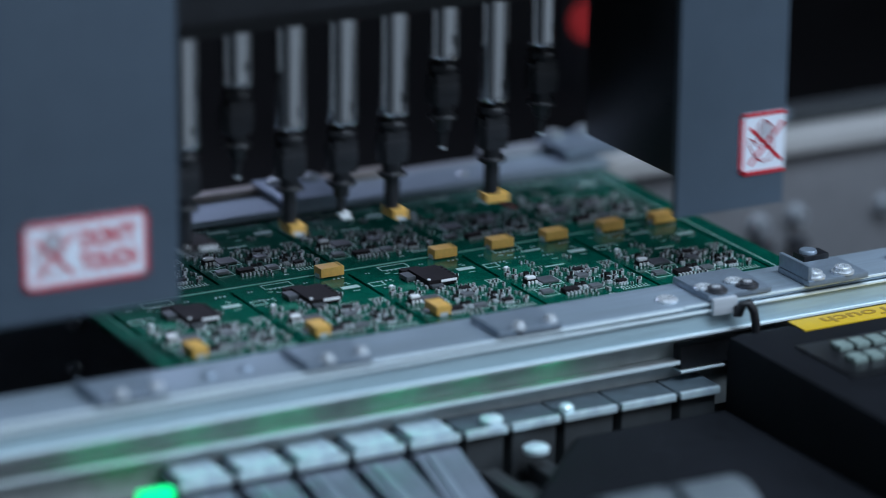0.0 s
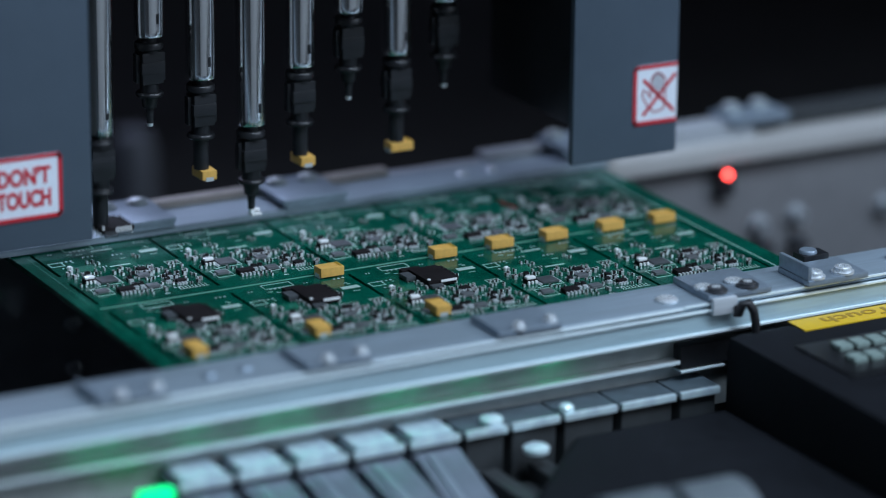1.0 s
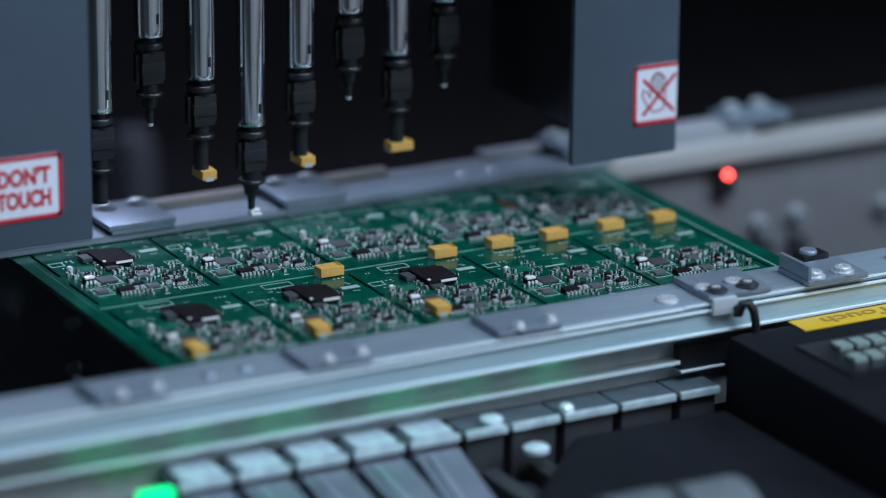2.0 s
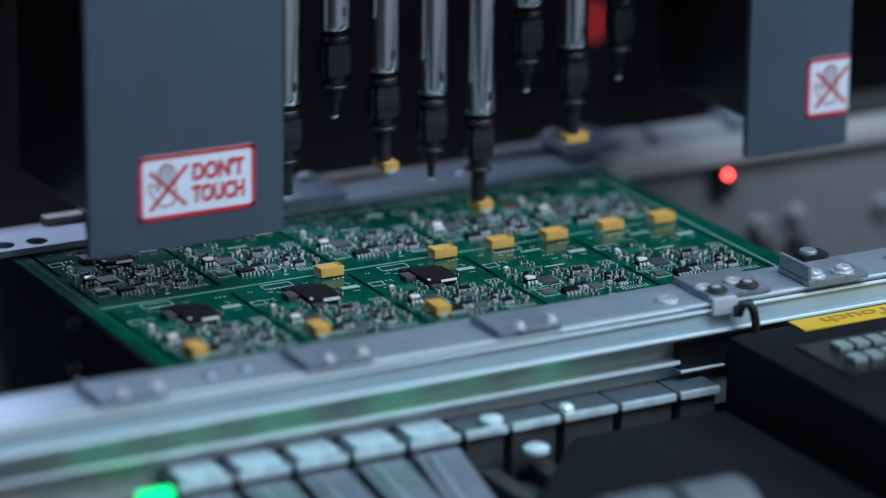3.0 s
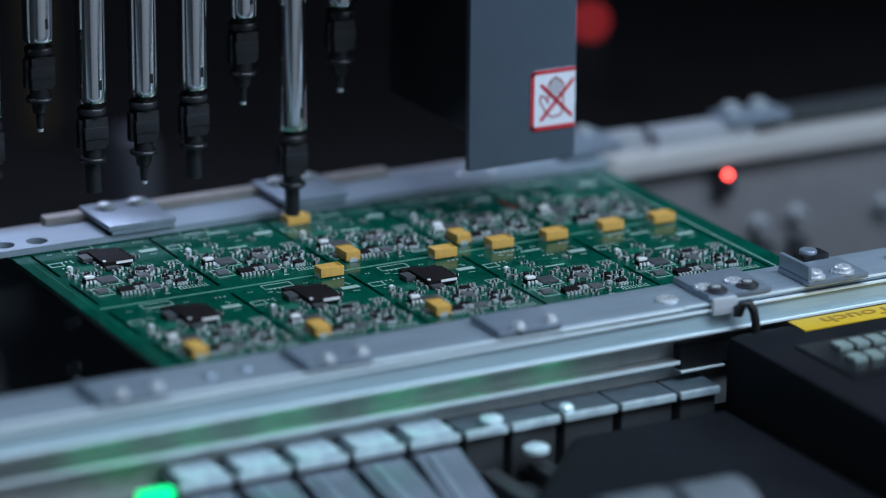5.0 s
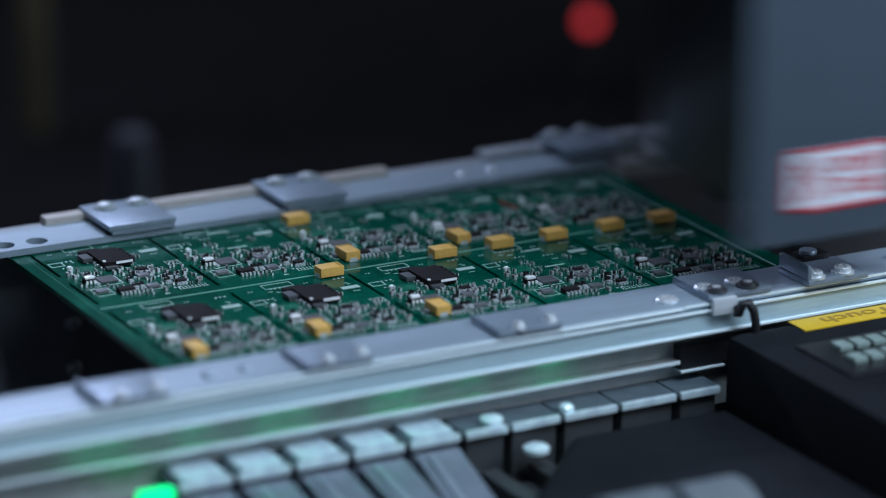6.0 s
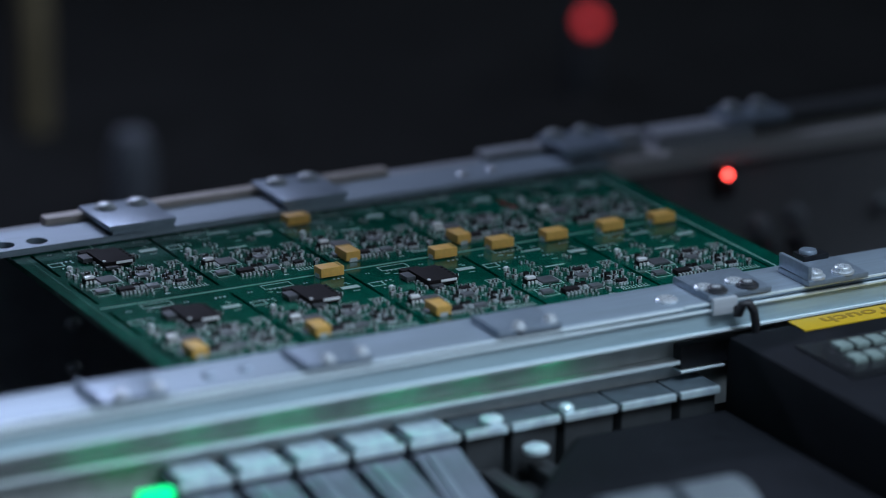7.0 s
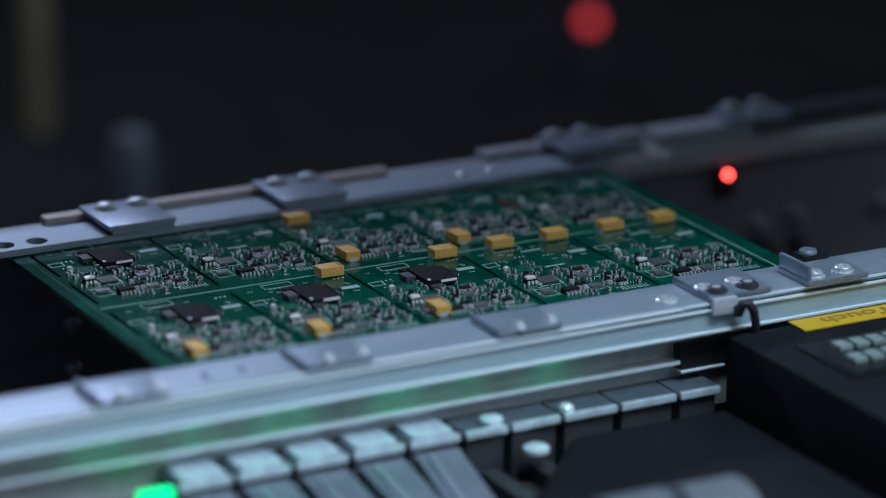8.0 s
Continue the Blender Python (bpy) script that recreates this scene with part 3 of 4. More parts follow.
for r in range(2):
    for c in range(COLS):
        ox, oy = X0 + CELL * c, ROW0 + ROWP * r
        near = (r, c) in ((0, 1), (0, 2), (0, 3))
        if near:
            for q in PLACED:
                part("chip_capacitor" if q[4] else "chip_resistor", None, None, panel, "", pose(ox + q[0], oy + q[1], 0), CHIP_KINDS[q[2:]])
        for n, me, lb in layer_mesh:
            if near and n in ("component_field", "terminal_metal", "resistor_field"):
                continue
            ob = part(n, None, None, panel, lb, pose(ox, oy, 0), me)
            ob["kind"] = "stuff"
        for n, x, y in IC_PLACES:
            body = part(n, None, None, panel, "", pose(ox + x, oy + y, 0), IC_KINDS[n][0])
            part("lead_frame", None, None, body, "tinned leads", None, IC_KINDS[n][1])["kind"] = "stuff"
        part("white_inductor", None, None, panel, "", pose(ox + 0.0045, oy + 0.0335, 0), cyl)
        if (r, c) != (1, 3):
            sock = part("connector", None, None, panel, "", pose(ox + 0.0050, oy + 0.0215, 0), housing)
            part("contact", None, None, sock, "bright tinned contacts", None, CONN)
part("mark", box(B(), -0.0002, 0.0002, -0.004, 0.004, 0, 0.0003), RED, panel, "thin red mark", pose(0.0335, 0.0615, 0.0001, 0, 0, 12))

# ---- large loose components on the panel ----
def capacitor_meshes():
    body = B()
    w, d, h = 0.0070, 0.0043, 0.0029
    box(body, -w / 2, w / 2, -d / 2, d / 2, 0.0003, h, 0.00035)
    stripe = box(B(), w / 2 - 0.0012, w / 2 - 0.0004, -d / 2 + 0.0004, d / 2 - 0.0004, h + 0.00002, h + 0.00008)
    t = B()
    box(t, -0.00012, 0.00012, -0.0011, 0.0011, 0.0003, 0.0011)
    box(t, -0.0013, 0.00012, -0.0012, 0.0012, 0.0, 0.0003)
    return mesh_of("body", body, TAN), mesh_of("polarity_stripe", stripe, YELLOWINK), mesh_of("terminal", t, TIN)


CAP = capacitor_meshes()


def capacitor(m):
    ob = thing("tantalum_capacitor", "yellow moulded tantalum capacitor block with tinned ends", "capacitor", m, "yellow capacitors")
    part("body", None, None, ob, "", None, CAP[0])
    part("polarity_stripe", None, None, ob, "printed stripe", None, CAP[1])
    for a, sx in ((0, 0.0035), (180, -0.0035)):
        part("terminal", None, None, ob, "tinned end terminal", pose(sx, 0, 0, 0, 0, a), CAP[2])
    return ob


for x, y in ((-0.0403, 0.0276), (-0.0056, 0.0282), (0.0123, 0.0286), (0.0293, 0.0284), (0.0474, 0.0286), (0.0640, 0.0283)):
    capacitor(pose(x, y, 0.0001, 0, 0, rng.uniform(-1, 1)))
for x, y in ((-0.0985, -0.0135), (-0.0640, -0.0130), (-0.0290, -0.0125)):
    capacitor(pose(x, y, 0.0001, 0, 0, 90 + rng.uniform(-1, 1)))


def power_chip(m):
    ob = thing("power_module", "black moulded power module with a bright metal edge", "chip", m, "black power modules")
    part("body", box(B(), -0.0042, 0.0042, -0.0056, 0.0062, 0.0004, 0.0020, 0.0003), CHIP, ob)
    part("step", box(B(), -0.0058, 0.0002, 0.0063, 0.0086, 0.0003, 0.0016, 0.0003), CHIP, ob)
    part("side_tab", box(B(), -0.0072, -0.0043, 0.0012, 0.0056, 0.0003, 0.0015, 0.0003), CHIPGREY, ob)
    part("front_tab", box(B(), -0.0040, -0.0004, -0.0074, -0.0057, 0.0003, 0.0011, 0.0003), CHIPGREY, ob)
    part("metal_edge", box(B(), -0.0006, 0.0041, -0.0060, -0.0057, 0.0013, 0.0019), GLINT, ob, "bright metal edge strip")
    part("solder_dot", lathe(B(), [(0.0005, 0), (0.0005, 0.0002), (0.0003, 0.0003)], 12), GLINT, ob, m=pose(-0.0036, -0.0046, 0.0020))
    for i in range(5):
        part("side_fin", box(B(), 0.0, 0.0013, -0.0006, 0.0006, 0.0004, 0.0018, 0.0002), CHIP, ob, m=pose(0.0043, -0.0036 + i * 0.0021, 0))
        for s in (-1, 1):
            part("lead", box(B(), -0.0004, 0.0004, -0.0004, 0.0004, 0.0, 0.0007, 0.0001), SOLDER, ob, m=pose(s * 0.0044, -0.0048 + i * 0.0024, 0))
    return ob


for x, y in ((-0.0870, 0.0115), (-0.0523, 0.0115), (-0.0176, 0.0115)):
    power_chip(pose(x, y, 0.0001))


def small_connector(m):
    ob = thing("connector_piece", "small bright tinned connector block", "connector", m, "bright connectors")
    part("shell", None, None, ob, "", None, CONN)
    part("latch", box(B(), -0.0013, 0.0013, -0.0015, -0.0012, 0.0002, 0.0009, 0.0001), GLINT, ob)
    return ob


# ---- placement head ----
SHIFT = 0.0009
NOZZLE_X = [0.0049 - SHIFT + 0.0149 * (i - 4) for i in range(8)]
NOZZLE_Y, REST = 0.0385, 0.0615
COVER_Y = 0.010
WIDE = (0, 2, 4, 6)
TIP_LENGTH = [0.0252 if i in WIDE else 0.0240 for i in range(8)]
head = thing("placement_head", "blue-grey placement head with eight chrome nozzle spindles", "placement head", pose(0, 0, 0))


def sign(parent, x, z, full):
    """The white warning sticker with red frame, a crossed-out palm mark and words; its narrow form is folded round the corner."""
    y = COVER_Y
    w, h = 0.0330, 0.0172
    vis = w if full else 0.0142
    c = 0.0012
    corners = [(0, c), (c, 0)] + ([(vis - c, 0), (vis, c), (vis, h - c), (vis - c, h)] if full else [(vis, 0), (vis, h)]) + [(c, h), (0, h - c)]
    sheet = B()
    near, far = [[sheet.verts.new((x + a, q, z + b)) for a, b in corners] for q in (y - 0.00025, y)]
    sheet.faces.new(near)
    sheet.faces.new(far[::-1])
    for i in range(len(corners)):
        k = (i + 1) % len(corners)
        sheet.faces.new((near[k], near[i], far[i], far[k]))
    st = part("warning_sticker", sheet, WHITE, parent, "white sticker with a red frame")

    def bar(name, pts, t, ink):
        bm = B()
        for (ax, az), (bx_, bz) in zip(pts, pts[1:]):
            a, b = Vector((ax, 0, az)), Vector((bx_, 0, bz))
            d = (b - a).normalized()
            n = Vector((-d.z, 0, d.x)) * t / 2
            e = d * t * 0.35
            for q in ([a - e + n, a - e - n, b + e - n, b + e + n],):
                va = [bm.verts.new((x + v.x, y - 0.00034, z + v.z)) for v in q]
                vb = [bm.verts.new((x + v.x, y - 0.00025, z + v.z)) for v in q]
                bm.faces.new(va)
                bm.faces.new(vb[::-1])
                for i in range(4):
                    bm.faces.new((va[i], vb[i], vb[(i + 1) % 4], va[(i + 1) % 4]))
        part(name, bm, ink, st)

    k = 0.00055
    rim = [(k, 0.0012), (k, h - 0.0012), (0.0012, h - k)]
    if full:
        rim += [(w - 0.0012, h - k), (w - k, h - 0.0012), (w - k, 0.0012), (w - 0.0012, k), (0.0012, k), (k, 0.0012)]
    else:
        rim = [(vis - 0.0004, k), (0.0012, k)] + rim + [(vis - 0.0004, h - k)]
    bar("red_frame", rim, 0.0011, RED)
    # open palm drawn in thin lines
    cx = 0.0080
    palm = [(cx - 0.0024, 0.0085), (cx - 0.0024, 0.0128), (cx - 0.0014, 0.0142), (cx - 0.0014, 0.0095), (cx - 0.0014, 0.0142), (cx - 0.0002, 0.0148), (cx - 0.0002, 0.0095), (cx - 0.0002, 0.0148), (cx + 0.0010, 0.0142), (cx + 0.0010, 0.0095), (cx + 0.0010, 0.0142), (cx + 0.0022, 0.0128), (cx + 0.0024, 0.0055), (cx + 0.0014, 0.0038), (cx - 0.0012, 0.0034), (cx - 0.0032, 0.0050), (cx - 0.0052, 0.0085), (cx - 0.0048, 0.0100), (cx - 0.0036, 0.0095), (cx - 0.0024, 0.0075)]
    bar("palm_mark", palm, 0.00042, PINKINK)
    bar("cross", [(cx - 0.0046, 0.0128), (cx + 0.0050, 0.0034)], 0.0010, RED)
    bar("cross", [(cx - 0.0046, 0.0030), (min(cx + 0.0054, vis - 0.0006), 0.0136)], 0.0010, RED)
    if full:
        for word, wz in (("DON'T", 0.0096), ("TOUCH", 0.0036)):
            me = lettering(word, 0.0054, 0.0148, RED, 0.00022, 1.12)
            part("word", None, None, st, "red printed word " + word.replace("'", ""), pose(x + 0.0150, y - 0.00031, z + wz, 90, 0, 0), me)


left = part("side_cover", box(B(), -0.1250, -0.0698, COVER_Y, COVER_Y + 0.0025, 0.0168, 0.26, 0.0008), COVER, head, "blue-grey sheet metal cover")
right = part("side_cover", box(B(), 0.0740, 0.1078, COVER_Y, COVER_Y + 0.0025, 0.0174, 0.26, 0.0008), COVER, head, "blue-grey sheet metal cover")
part("side_frame", box(B(), -0.1245, -0.0705, COVER_Y + 0.0026, COVER_Y + 0.048, 0.0285, 0.255, 0.001), BLACKMET, head, "black frame behind the cover")
part("side_frame", box(B(), 0.0742, 0.1070, COVER_Y + 0.0026, COVER_Y + 0.048, 0.0285, 0.255, 0.001), BLACKMET, head, "black frame behind the cover")
sign(left, -0.1112, 0.0248, True)
sign(right, 0.0932, 0.0265, False)
part("body", box(B(), -0.0695, 0.0737, 0.012, 0.13, 0.085, 0.26, 0.003), BLACKMET, head, "black head body")
part("bottom_rail", box(B(), -0.0695, 0.0737, 0.022, 0.055, 0.0790, 0.0849, 0.001), BLACK, head)
part("rear_plate", box(B(), -0.0695, 0.0737, 0.0562, 0.0595, 0.0735, 0.0849, 0.0006), BLACKMET, head)
part("carriage", box(B(), -0.125, 0.1078, 0.132, 0.20, 0.20, 0.2615, 0.004), COVER, head)
beam = thing("gantry_beam", "dark cross beam that carries the placement head", "gantry beam", pose(0, 0, 0))
part("beam", box(B(), -0.75, 1.05, 0.078, 0.20, 0.262, 0.36, 0.004), DARK, beam)
part("guide_rail", box(B(), -0.75, 1.05, 0.115, 0.135, 0.3602, 0.372, 0.002), ALU_DULL, beam)

NOZZLES = []
for i in range(8):
    L = TIP_LENGTH[i]
    sp = part("spindle", lathe(B(), [(0.0036, 0.0), (0.0041, 0.0003), (0.0042, 0.0008), (0.0042, 0.0020), (0.0042, 0.130)], 40), CHROME, head, "polished chrome spindle tube", pose(NOZZLE_X[i], NOZZLE_Y, REST))
    part("port", box(B(), -0.0005, 0.0005, -0.0043, -0.0038, 0.004, 0.0068, 0.0003), BLACK, sp, m=pose(0, 0, 0, 0, 0, 12))
    collar = [(0.0022, 0.0), (0.0022, -0.0014), (0.0036, -0.0015), (0.0039, -0.0019), (0.0039, -0.0031), (0.0036, -0.0034), (0.0029, -0.0036), (0.0029, -0.0045)]
    part("nozzle_holder", lathe(B(), collar, 24), BLACKMET, sp, "black ring collar of the nozzle holder")
    blk = box(B(), -0.0030, 0.0030, -0.0027, 0.0027, -0.0128, -0.0040, 0.0003)
    box(blk, -0.0034, 0.0034, -0.0031, 0.0031, -0.0098, -0.0066, 0.0003)
    part("holder_block", blk, BLACK, sp, "black moulded holder block")
    for sx in (-1, 1):
        part("clip", box(B(), sx * 0.0037 - 0.0005, sx * 0.0037 + 0.0005, -0.0012, 0.0012, -0.0124, -0.0046, 0.0002), BLACKMET, sp)
    part("flange", lathe(B(), [(0.0026, -0.0128), (0.0026, -0.0152), (0.0035, -0.0153), (0.0038, -0.0157), (0.0038, -0.0161), (0.0035, -0.0165), (0.0024, -0.0166)], 24), BLACKMET, sp)
    if i in WIDE:
        tip = [(0.0021, -0.0166), (0.0021, -L), (0.0014, -L)]
    else:
        tip = [(0.0024, -0.0166), (0.0019, -0.0196), (0.0012, -0.0200), (0.0009, -L), (0.0005, -L)]
    part("nozzle_tip", lathe(B(), tip, 20), BLACK, sp, "black suction tip")
    if i not in WIDE:
        part("tip_end", lathe(B(), [(0.0009, -L), (0.0008, -L - 0.0009), (0.0005, -L - 0.0010)], 12), SCREW, sp, "bright metal tip end")
    NOZZLES.append(sp)


# ---- feeders, control box and clutter before the rail ----
def feeder(x, w, bright):
    ob = thing("tape_feeder", "grey tape feeder with a bright steel tip under the rail", "tape feeder", pose(x, -0.046, -0.02), "row of tape feeders")
    part("tip_plate", box(B(), 0, w, 0, 0.0185, -0.0014, 0, 0.0005), FEEDDARK, ob, "worn grey tip plate")
    if bright:
        part("tip_cover", box(B(), 0.0016, w - 0.0018, 0.0006, 0.0120, 0.0, 0.0012, 0.0005), FEEDTOP, ob, "bright steel tip cover")
    part("tip_lip", box(B(), 0.0004, w - 0.0004, -0.0010, 0.0002, -0.0018, 0.0002, 0.0004), FEEDTOP, ob)
    # right-hand feeders take a darker plate colour, which puts their shade into it
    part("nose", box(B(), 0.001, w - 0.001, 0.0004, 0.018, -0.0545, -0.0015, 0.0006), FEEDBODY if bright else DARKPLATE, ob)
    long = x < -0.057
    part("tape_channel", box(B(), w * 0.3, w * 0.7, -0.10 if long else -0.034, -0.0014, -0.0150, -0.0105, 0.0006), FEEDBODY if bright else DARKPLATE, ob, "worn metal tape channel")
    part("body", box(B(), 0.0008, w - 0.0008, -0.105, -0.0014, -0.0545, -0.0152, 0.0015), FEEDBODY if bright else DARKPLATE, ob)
    if bright:
        wedge = B()
        run = -0.052 if long else -0.028
        ends = [[wedge.verts.new((q, y, z)) for y, z in ((-0.0014, -0.0030), (-0.0014, -0.0150), (run, -0.0150), (run, -0.0128))] for q in (w * 0.08, w * 0.92)]
        wedge.faces.new(ends[0])
        wedge.faces.new(ends[1][::-1])
        for i in range(4):
            k = (i + 1) % 4
            wedge.faces.new((ends[0][k], ends[0][i], ends[1][i], ends[1][k]))
        guide = part("tape_guide", wedge, FEEDBODY, ob, "worn sloping tape guide")
        fall = -0.0098 / (run + 0.0014)
        for q in (0.25,):
            strip = B()
            for y in (-0.0030, run + 0.004):
                z = -0.0030 + (y + 0.0014) * fall
                for qx, dz in ((q, -0.0002), (q, 0.0007), (q + 0.14, 0.0007), (q + 0.14, -0.0002)):
                    strip.verts.new((w * qx, y, z + dz))
            vs = list(strip.verts)
            strip.faces.new(vs[:4])
            strip.faces.new(vs[:3:-1])
            for i in range(4):
                strip.faces.new((vs[i], vs[4 + i], vs[4 + (i + 1) % 4], vs[(i + 1) % 4]))
            part("guide_strip", strip, FEEDMID, guide)
    return ob


KNOBS = {-0.0395: (-0.0300, -0.0433, -0.0180, 0.0030), -0.0262: (-0.0215, -0.0515, -0.0245, 0.0034), -0.0108: (-0.0085, -0.0440, -0.0182, 0.0020)}
fx = -0.1185
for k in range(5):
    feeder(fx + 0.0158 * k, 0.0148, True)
# the shaded copies: same feeder, darkness put into its colour
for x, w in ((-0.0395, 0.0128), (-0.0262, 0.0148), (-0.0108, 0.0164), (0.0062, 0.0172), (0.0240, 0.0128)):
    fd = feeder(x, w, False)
    if x in KNOBS:
        kx, ky, kz, r = KNOBS[x]
        part("knob", lathe(B(), [(r * 0.8, -0.0021), (r * 0.9, -0.0020), (r, -0.0018), (r, -0.0006), (r * 0.7, 0.0)], 18), FEEDTOP, fd, "small round bright knob", pose(kx - x, ky + 0.046, kz + 0.02))
gl = thing("status_light", "lit green status light on the feeder", "status light", pose(-0.1250, -0.0475, -0.0228))
part("lens", box(B(), -0.0045, 0.0045, -0.0018, 0.0018, 0.0, 0.0034, 0.0008), LED_GREEN, gl, "glowing green lens")
part("base", box(B(), -0.0055, 0.0055, -0.0022, 0.0012, -0.03, 0.0, 0.0006), BLACK, gl)
# colour darkened so the chrome spindles mirror a dark left side
solid("feeder_side_plate", box(B(), -0.33, -0.1192, -0.150, -0.0335, -0.0745, -0.0262, 0.001), DARKPLATE, "plate beside the feeders, darkened for the spindles' reflection", "plate")
cov = thing("feeder_cover", "black cover lying over the tape feeders", "cover", pose(0, 0, -0.0351))
slab = B()
plan = [(-0.010, -0.050), (0.0365, -0.050), (0.0365, -0.150), (-0.0500, -0.150), (-0.045, -0.087)]
low, high = [[slab.verts.new((x, y, z)) for x, y in plan] for z in (0.0, 0.0105)]
slab.faces.new(low[::-1])
slab.faces.new(high)
for i in range(5):
    k = (i + 1) % 5
    slab.faces.new((low[i], low[k], high[k], high[i]))
bmesh.ops.bevel(slab, geom=[e for e in slab.edges if e.verts[0].co.z > 0.01 and e.verts[1].co.z > 0.01], offset=0.003, segments=3, profile=0.6, affect="EDGES")
part("shell", slab, BOXBLACK, cov)
part("hinge_strip", box(B(), -0.006, 0.034, -0.0495, -0.0475, 0.0, 0.006, 0.0008), BLACKMET, cov)
cb = thing("control_box", "black control box with a yellow label and pale ribbed tape", "control box", pose(0.038, -0.044, -0.006))
part("shell", box(B(), 0, 0.20, -0.115, -0.0012, -0.068, 0.0, 0.005), BOXBLACK, cb)
lab = part("yellow_label", box(B(), 0.0195, 0.085, -0.0100, -0.0018, 0.0, 0.0004, 0.0001), YELLOW, cb, "yellow warning label with worn print")
part("word", None, None, lab, "worn printed word Touch, facing away", pose(0.0505, -0.0038, 0.00045, 0, 0, 180), lettering("Touch", 0.0062, 0.0225, YELLOWINK, 0.0001))
tray = part("ribbed_tape", box(B(), 0.0100, 0.090, -0.046, -0.0195, 0.0, 0.0006), BLACKMET, cb)
for i in range(10):
    for j in range(2):
        part("tape_pocket", box(B(), 0, 0.0040, 0, 0.0050, 0.0006, 0.0022, 0.0007), POCKET, tray, m=pose(0.0175 - 0.0020 * j + 0.0052 * i, -0.0292 - 0.0095 * j, 0))
ca = thing("sensor_cable", "short black cable looped over the rail clamp", "cable", pose(0, 0, 0))
part("cable", tube(B(), [(0.0425, -0.0452, -0.0012), (0.0428, -0.0462, 0.0014), (0.0442, -0.0470, 0.0019), (0.0456, -0.0474, -0.0004), (0.0464, -0.0474, -0.0040), (0.0467, -0.0470, -0.0070)], 0.0012), RUBBER, ca)
part("plug", lathe(B(), [(0.0013, 0), (0.0013, 0.0025), (0.0009, 0.003)], 14), RUBBER, ca, m=pose(0.0424, -0.0449, -0.0020))
for x, y in ((-0.0345, -0.121), (-0.0145, -0.122)):
    bm = B()
    n, prev = 14, None
    for i in range(n + 1):
        a = math.pi * (0.02 + 0.96 * i / n)
        cur = [bm.verts.new((q, 0.013 * math.cos(a), 0.013 * math.sin(a))) for q in (-0.0085, 0.0085)]
        if prev:
            f = bm.faces.new((prev[0], prev[1], cur[1], cur[0]))
            f.smooth = True
        prev = cur
    bmesh.ops.solidify(bm, geom=bm.faces[:], thickness=0.0006)
    solid("cover_film_loop", bm, PALE, "pale loop of peeled cover film from a feeder", "film loop", "film loops", m=pose(x, y, -0.0245))

# ---- depth of the machine ----
fl = thing("signal_lamp", "red signal lamp lit deep inside the machine", "signal lamp", pose(0.2974, 0.4583, -0.0663))
part("bulb", lathe(B(), [(0.0035, 0), (0.0035, 0.003), (0.0020, 0.005)], 16), LED_FAR, fl, "glowing red bulb", pose(0, 0, 0, 80, 0, -25))
part("stand", box(B(), -0.004, 0.004, 0.0005, 0.012, -0.0335, 0.006, 0.001), BLACK, fl)
post = thing("guide_post", "brownish upright post deep inside the machine", "post", pose(0.0740, 0.5190, -0.10))
part("post", box(B(), -0.004, 0.006, -0.006, 0.006, 0, 0.2, 0.002), mat("brown_post", (0.085, 0.065, 0.035), 0.6), post)
unit = thing("waste_box", "rounded dull grey box on the machine bed", "box", pose(0.032, 0.360, -0.10))
part("shell", box(B(), -0.09, 0.07, -0.04, 0.05, 0, 0.012, 0.005), DARK, unit)
part("rod", lathe(B(), [(0.008, 0.012), (0.008, 0.040), (0.006, 0.047)], 16), mat("dull_rod", (0.06, 0.065, 0.08), 0.6), unit, m=pose(0.016, 0, -0.004))


# ---- what moves ----
HEAD = [(0.0, -0.0347, -0.0284), (0.1, -0.0347, -0.0140), (0.2, -0.0349, -0.0024), (0.3, -0.0350, 0.0140), (0.4, -0.0348, 0.0209), (0.5, -0.0346, 0.0241), (0.6, -0.0345, 0.0262), (2.05, -0.0345, 0.0262),
        (2.15, -0.028, 0.0245), (2.3, -0.004, 0.018), (2.45, 0.010, 0.0138), (2.6, 0.0146, 0.0125), (2.75, 0.0149, 0.0123), (2.95, 0.0149, 0.0123), (3.0, 0.0132, 0.0111), (3.1, 0.0015, 0.0013), (3.2, 0.0, 0.0), (3.7, 0.0, 0.0), (3.8, -0.0025, 0.0001), (3.9, -0.0042, 0.0002), (4.3, -0.0042, 0.0002),
        (4.4, -0.0128, 0.0029), (4.5, -0.0391, 0.0168), (4.6, -0.0576, 0.0286), (4.7, -0.0625, 0.0343), (5.25, -0.0628, 0.0346), (5.4, -0.045, 0.033), (5.5, -0.012, 0.025), (5.6, 0.025, 0.012), (5.7, 0.060, -0.003), (5.8, 0.0957, -0.0189), (5.9, 0.1310, -0.0378), (6.0, 0.1661, -0.0590), (6.1, 0.207, -0.085), (6.2, 0.245, -0.115), (6.3, 0.275, -0.150), (6.45, 0.295, -0.190), (6.6, 0.300, -0.210), (8.0, 0.300, -0.210)]
HOVER, DOWN, OFF, HELD = -0.0290, -0.0338, -0.0185, -0.0135
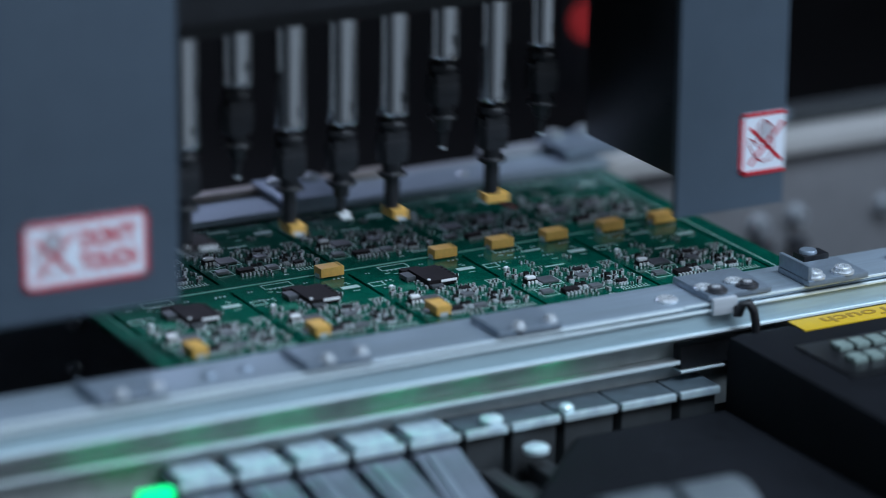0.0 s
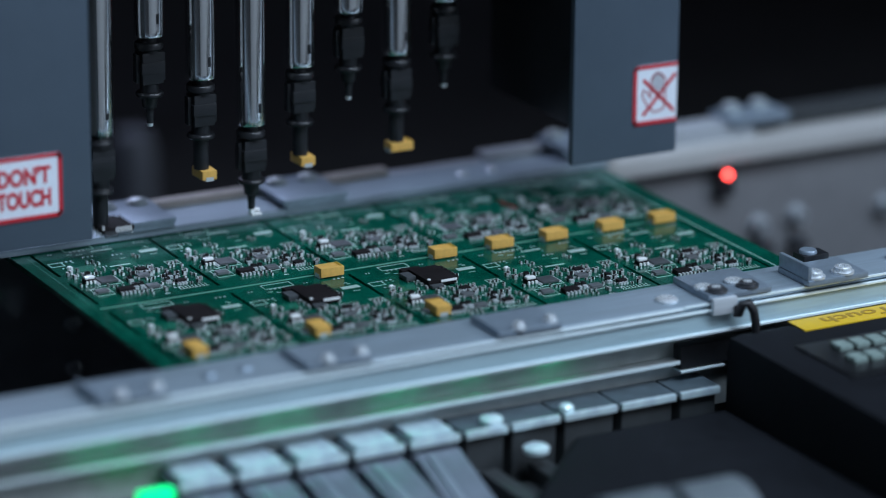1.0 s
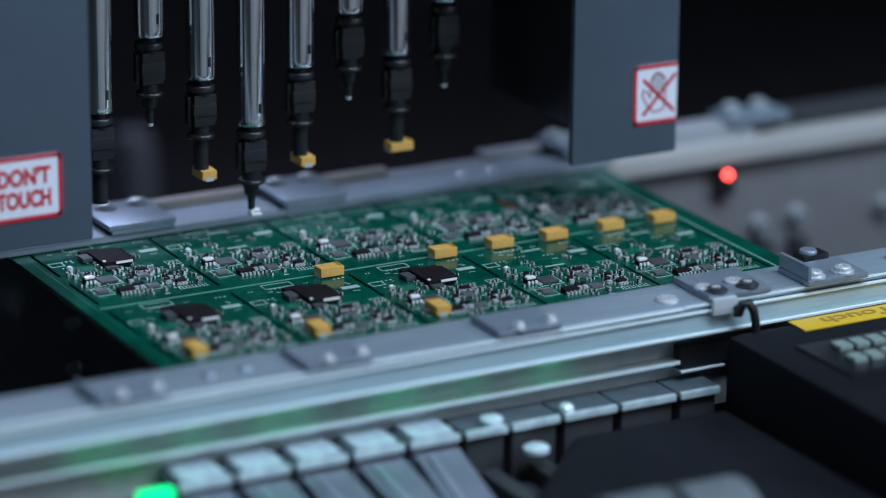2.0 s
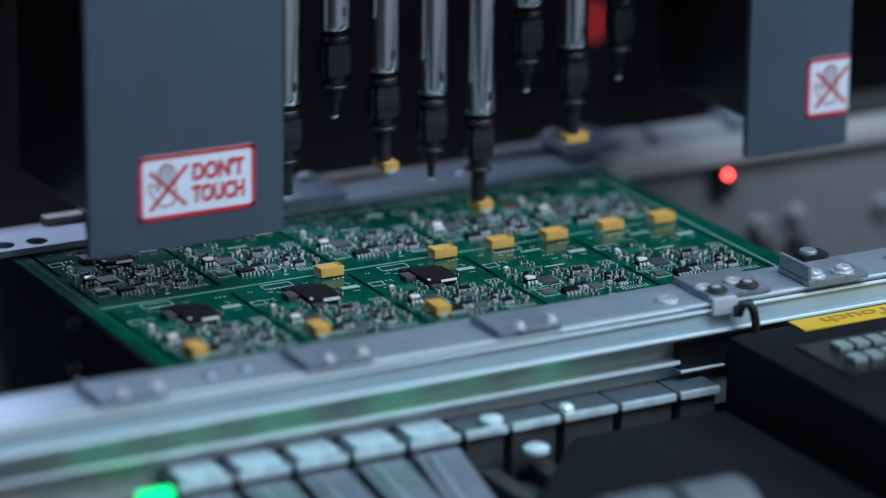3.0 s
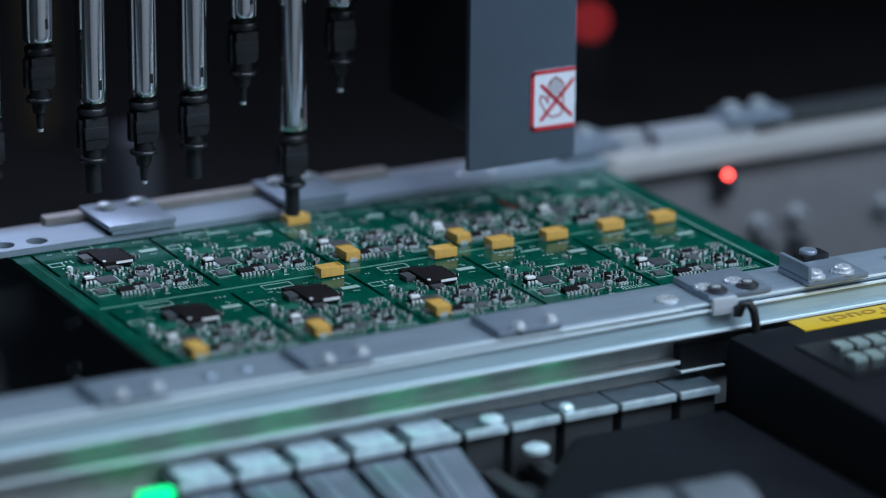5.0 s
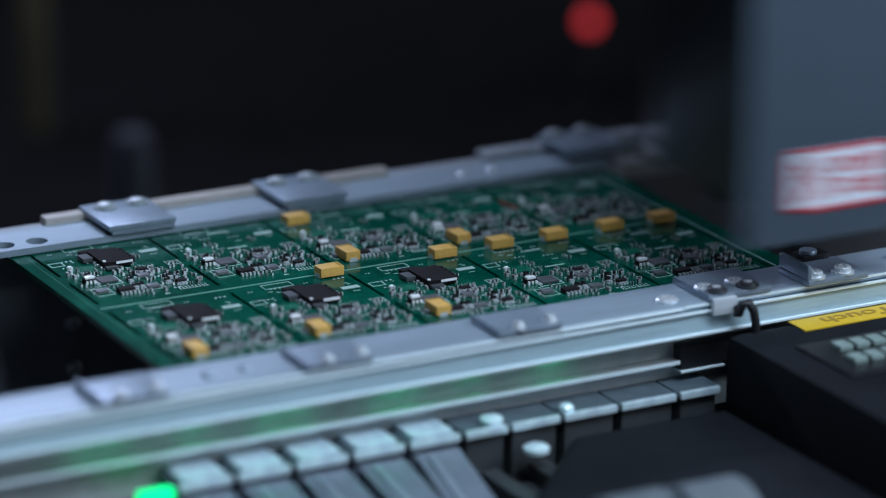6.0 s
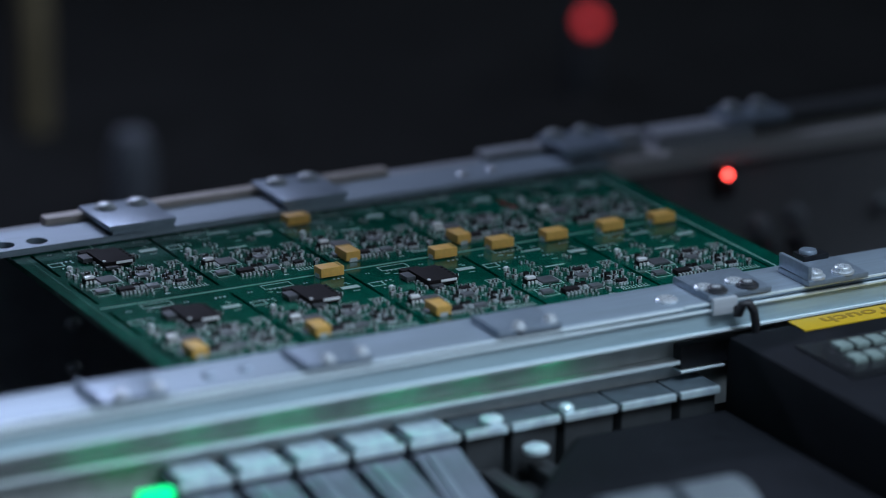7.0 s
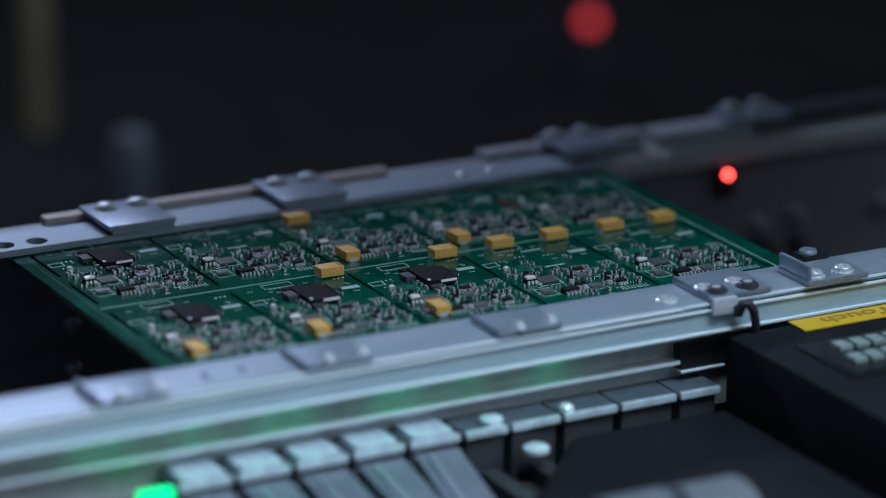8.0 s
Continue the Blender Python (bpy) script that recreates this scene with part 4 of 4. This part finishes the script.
NOZ = [
    [(0, -0.0147), (0.8, -0.0147), (0.9, -0.0190), (1.0, -0.0250), (1.1, -0.0305), (1.2, -0.0336), (1.6, -0.0336), (1.7, -0.0260), (1.85, -0.0190), (8, -0.0190)],
    [(0, 0.0), (8, 0.0)],
    [(0, HELD), (3.3, HELD), (3.4, -0.0165), (3.5, -0.0245), (3.6, HOVER), (3.9, HOVER), (4.0, -0.0318), (4.1, DOWN), (4.22, DOWN), (4.3, -0.027), (4.4, OFF), (8, OFF)],
    [(0, -0.0140), (0.82, -0.0140), (0.9, -0.021), (1.0, -0.0283), (2.65, -0.0283), (2.75, -0.0338), (2.84, -0.0338), (2.92, -0.028), (3.0, -0.0215), (3.1, OFF), (8, OFF)],
    [(0, HELD), (2.55, HELD), (2.75, HOVER), (3.3, HOVER), (3.4, -0.0312), (3.5, DOWN), (3.63, DOWN), (3.7, -0.027), (3.8, OFF), (8, OFF)],
    [(0, 0.0), (8, 0.0)],
    [(0, HELD), (3.9, HELD), (4.0, -0.0165), (4.1, -0.0255), (4.2, HOVER), (4.75, HOVER), (4.85, DOWN), (5.0, DOWN), (5.15, OFF), (8, OFF)],
    [(0, 0.0), (8, 0.0)],
]
TIMES = [k / 15 for k in range(121)]


def along(keys, t):
    """The value of a table of (time, values) at t, straight between its rows."""
    for a, b in zip(keys, keys[1:]):
        if t <= b[0]:
            u = (t - a[0]) / (b[0] - a[0])
            return [p + (q - p) * u for p, q in zip(a[1:], b[1:])]
    return list(keys[-1][1:])


def held(i, height, placed, turn, off=(0, 0)):
    """Rows of a piece that hangs on nozzle i and stays where it is set down."""
    rows = []
    for t in TIMES:
        s = min(t, placed)
        hx, hy = along(HEAD, s)
        z = REST + along(NOZ[i], s)[0] - TIP_LENGTH[i] - height
        if t >= placed:
            z = 0.0001
        rows.append((t, pose(NOZZLE_X[i] + SHIFT + hx + off[0], NOZZLE_Y + hy + off[1], max(z, 0.0001), 0, 0, turn)))
    return rows


def motions():
    walk(beam, [(t, pose(0, along(HEAD, t)[1], 0)) for t in TIMES])
    walk(head, [(t, pose(*along(HEAD, t), 0)) for t in TIMES])
    for i, sp in enumerate(NOZZLES):
        walk(sp, [(t, pose(NOZZLE_X[i], NOZZLE_Y, REST + along(NOZ[i], t)[0])) for t in TIMES])
    walk(capacitor(pose(0, 0, 0.05)), held(2, 0.0029, 4.12, 90))
    walk(capacitor(pose(0, 0, 0.05)), held(4, 0.0029, 3.52, 90))
    walk(capacitor(pose(0, 0, 0.05)), held(6, 0.0029, 4.87, 0))
    walk(power_chip(pose(0, 0, 0.05)), held(0, 0.0020, 1.22, 0, (0.0015, 0.0)))
    walk(small_connector(pose(0, 0, 0.05)), held(3, 0.0018, 2.77, 0))


motions()
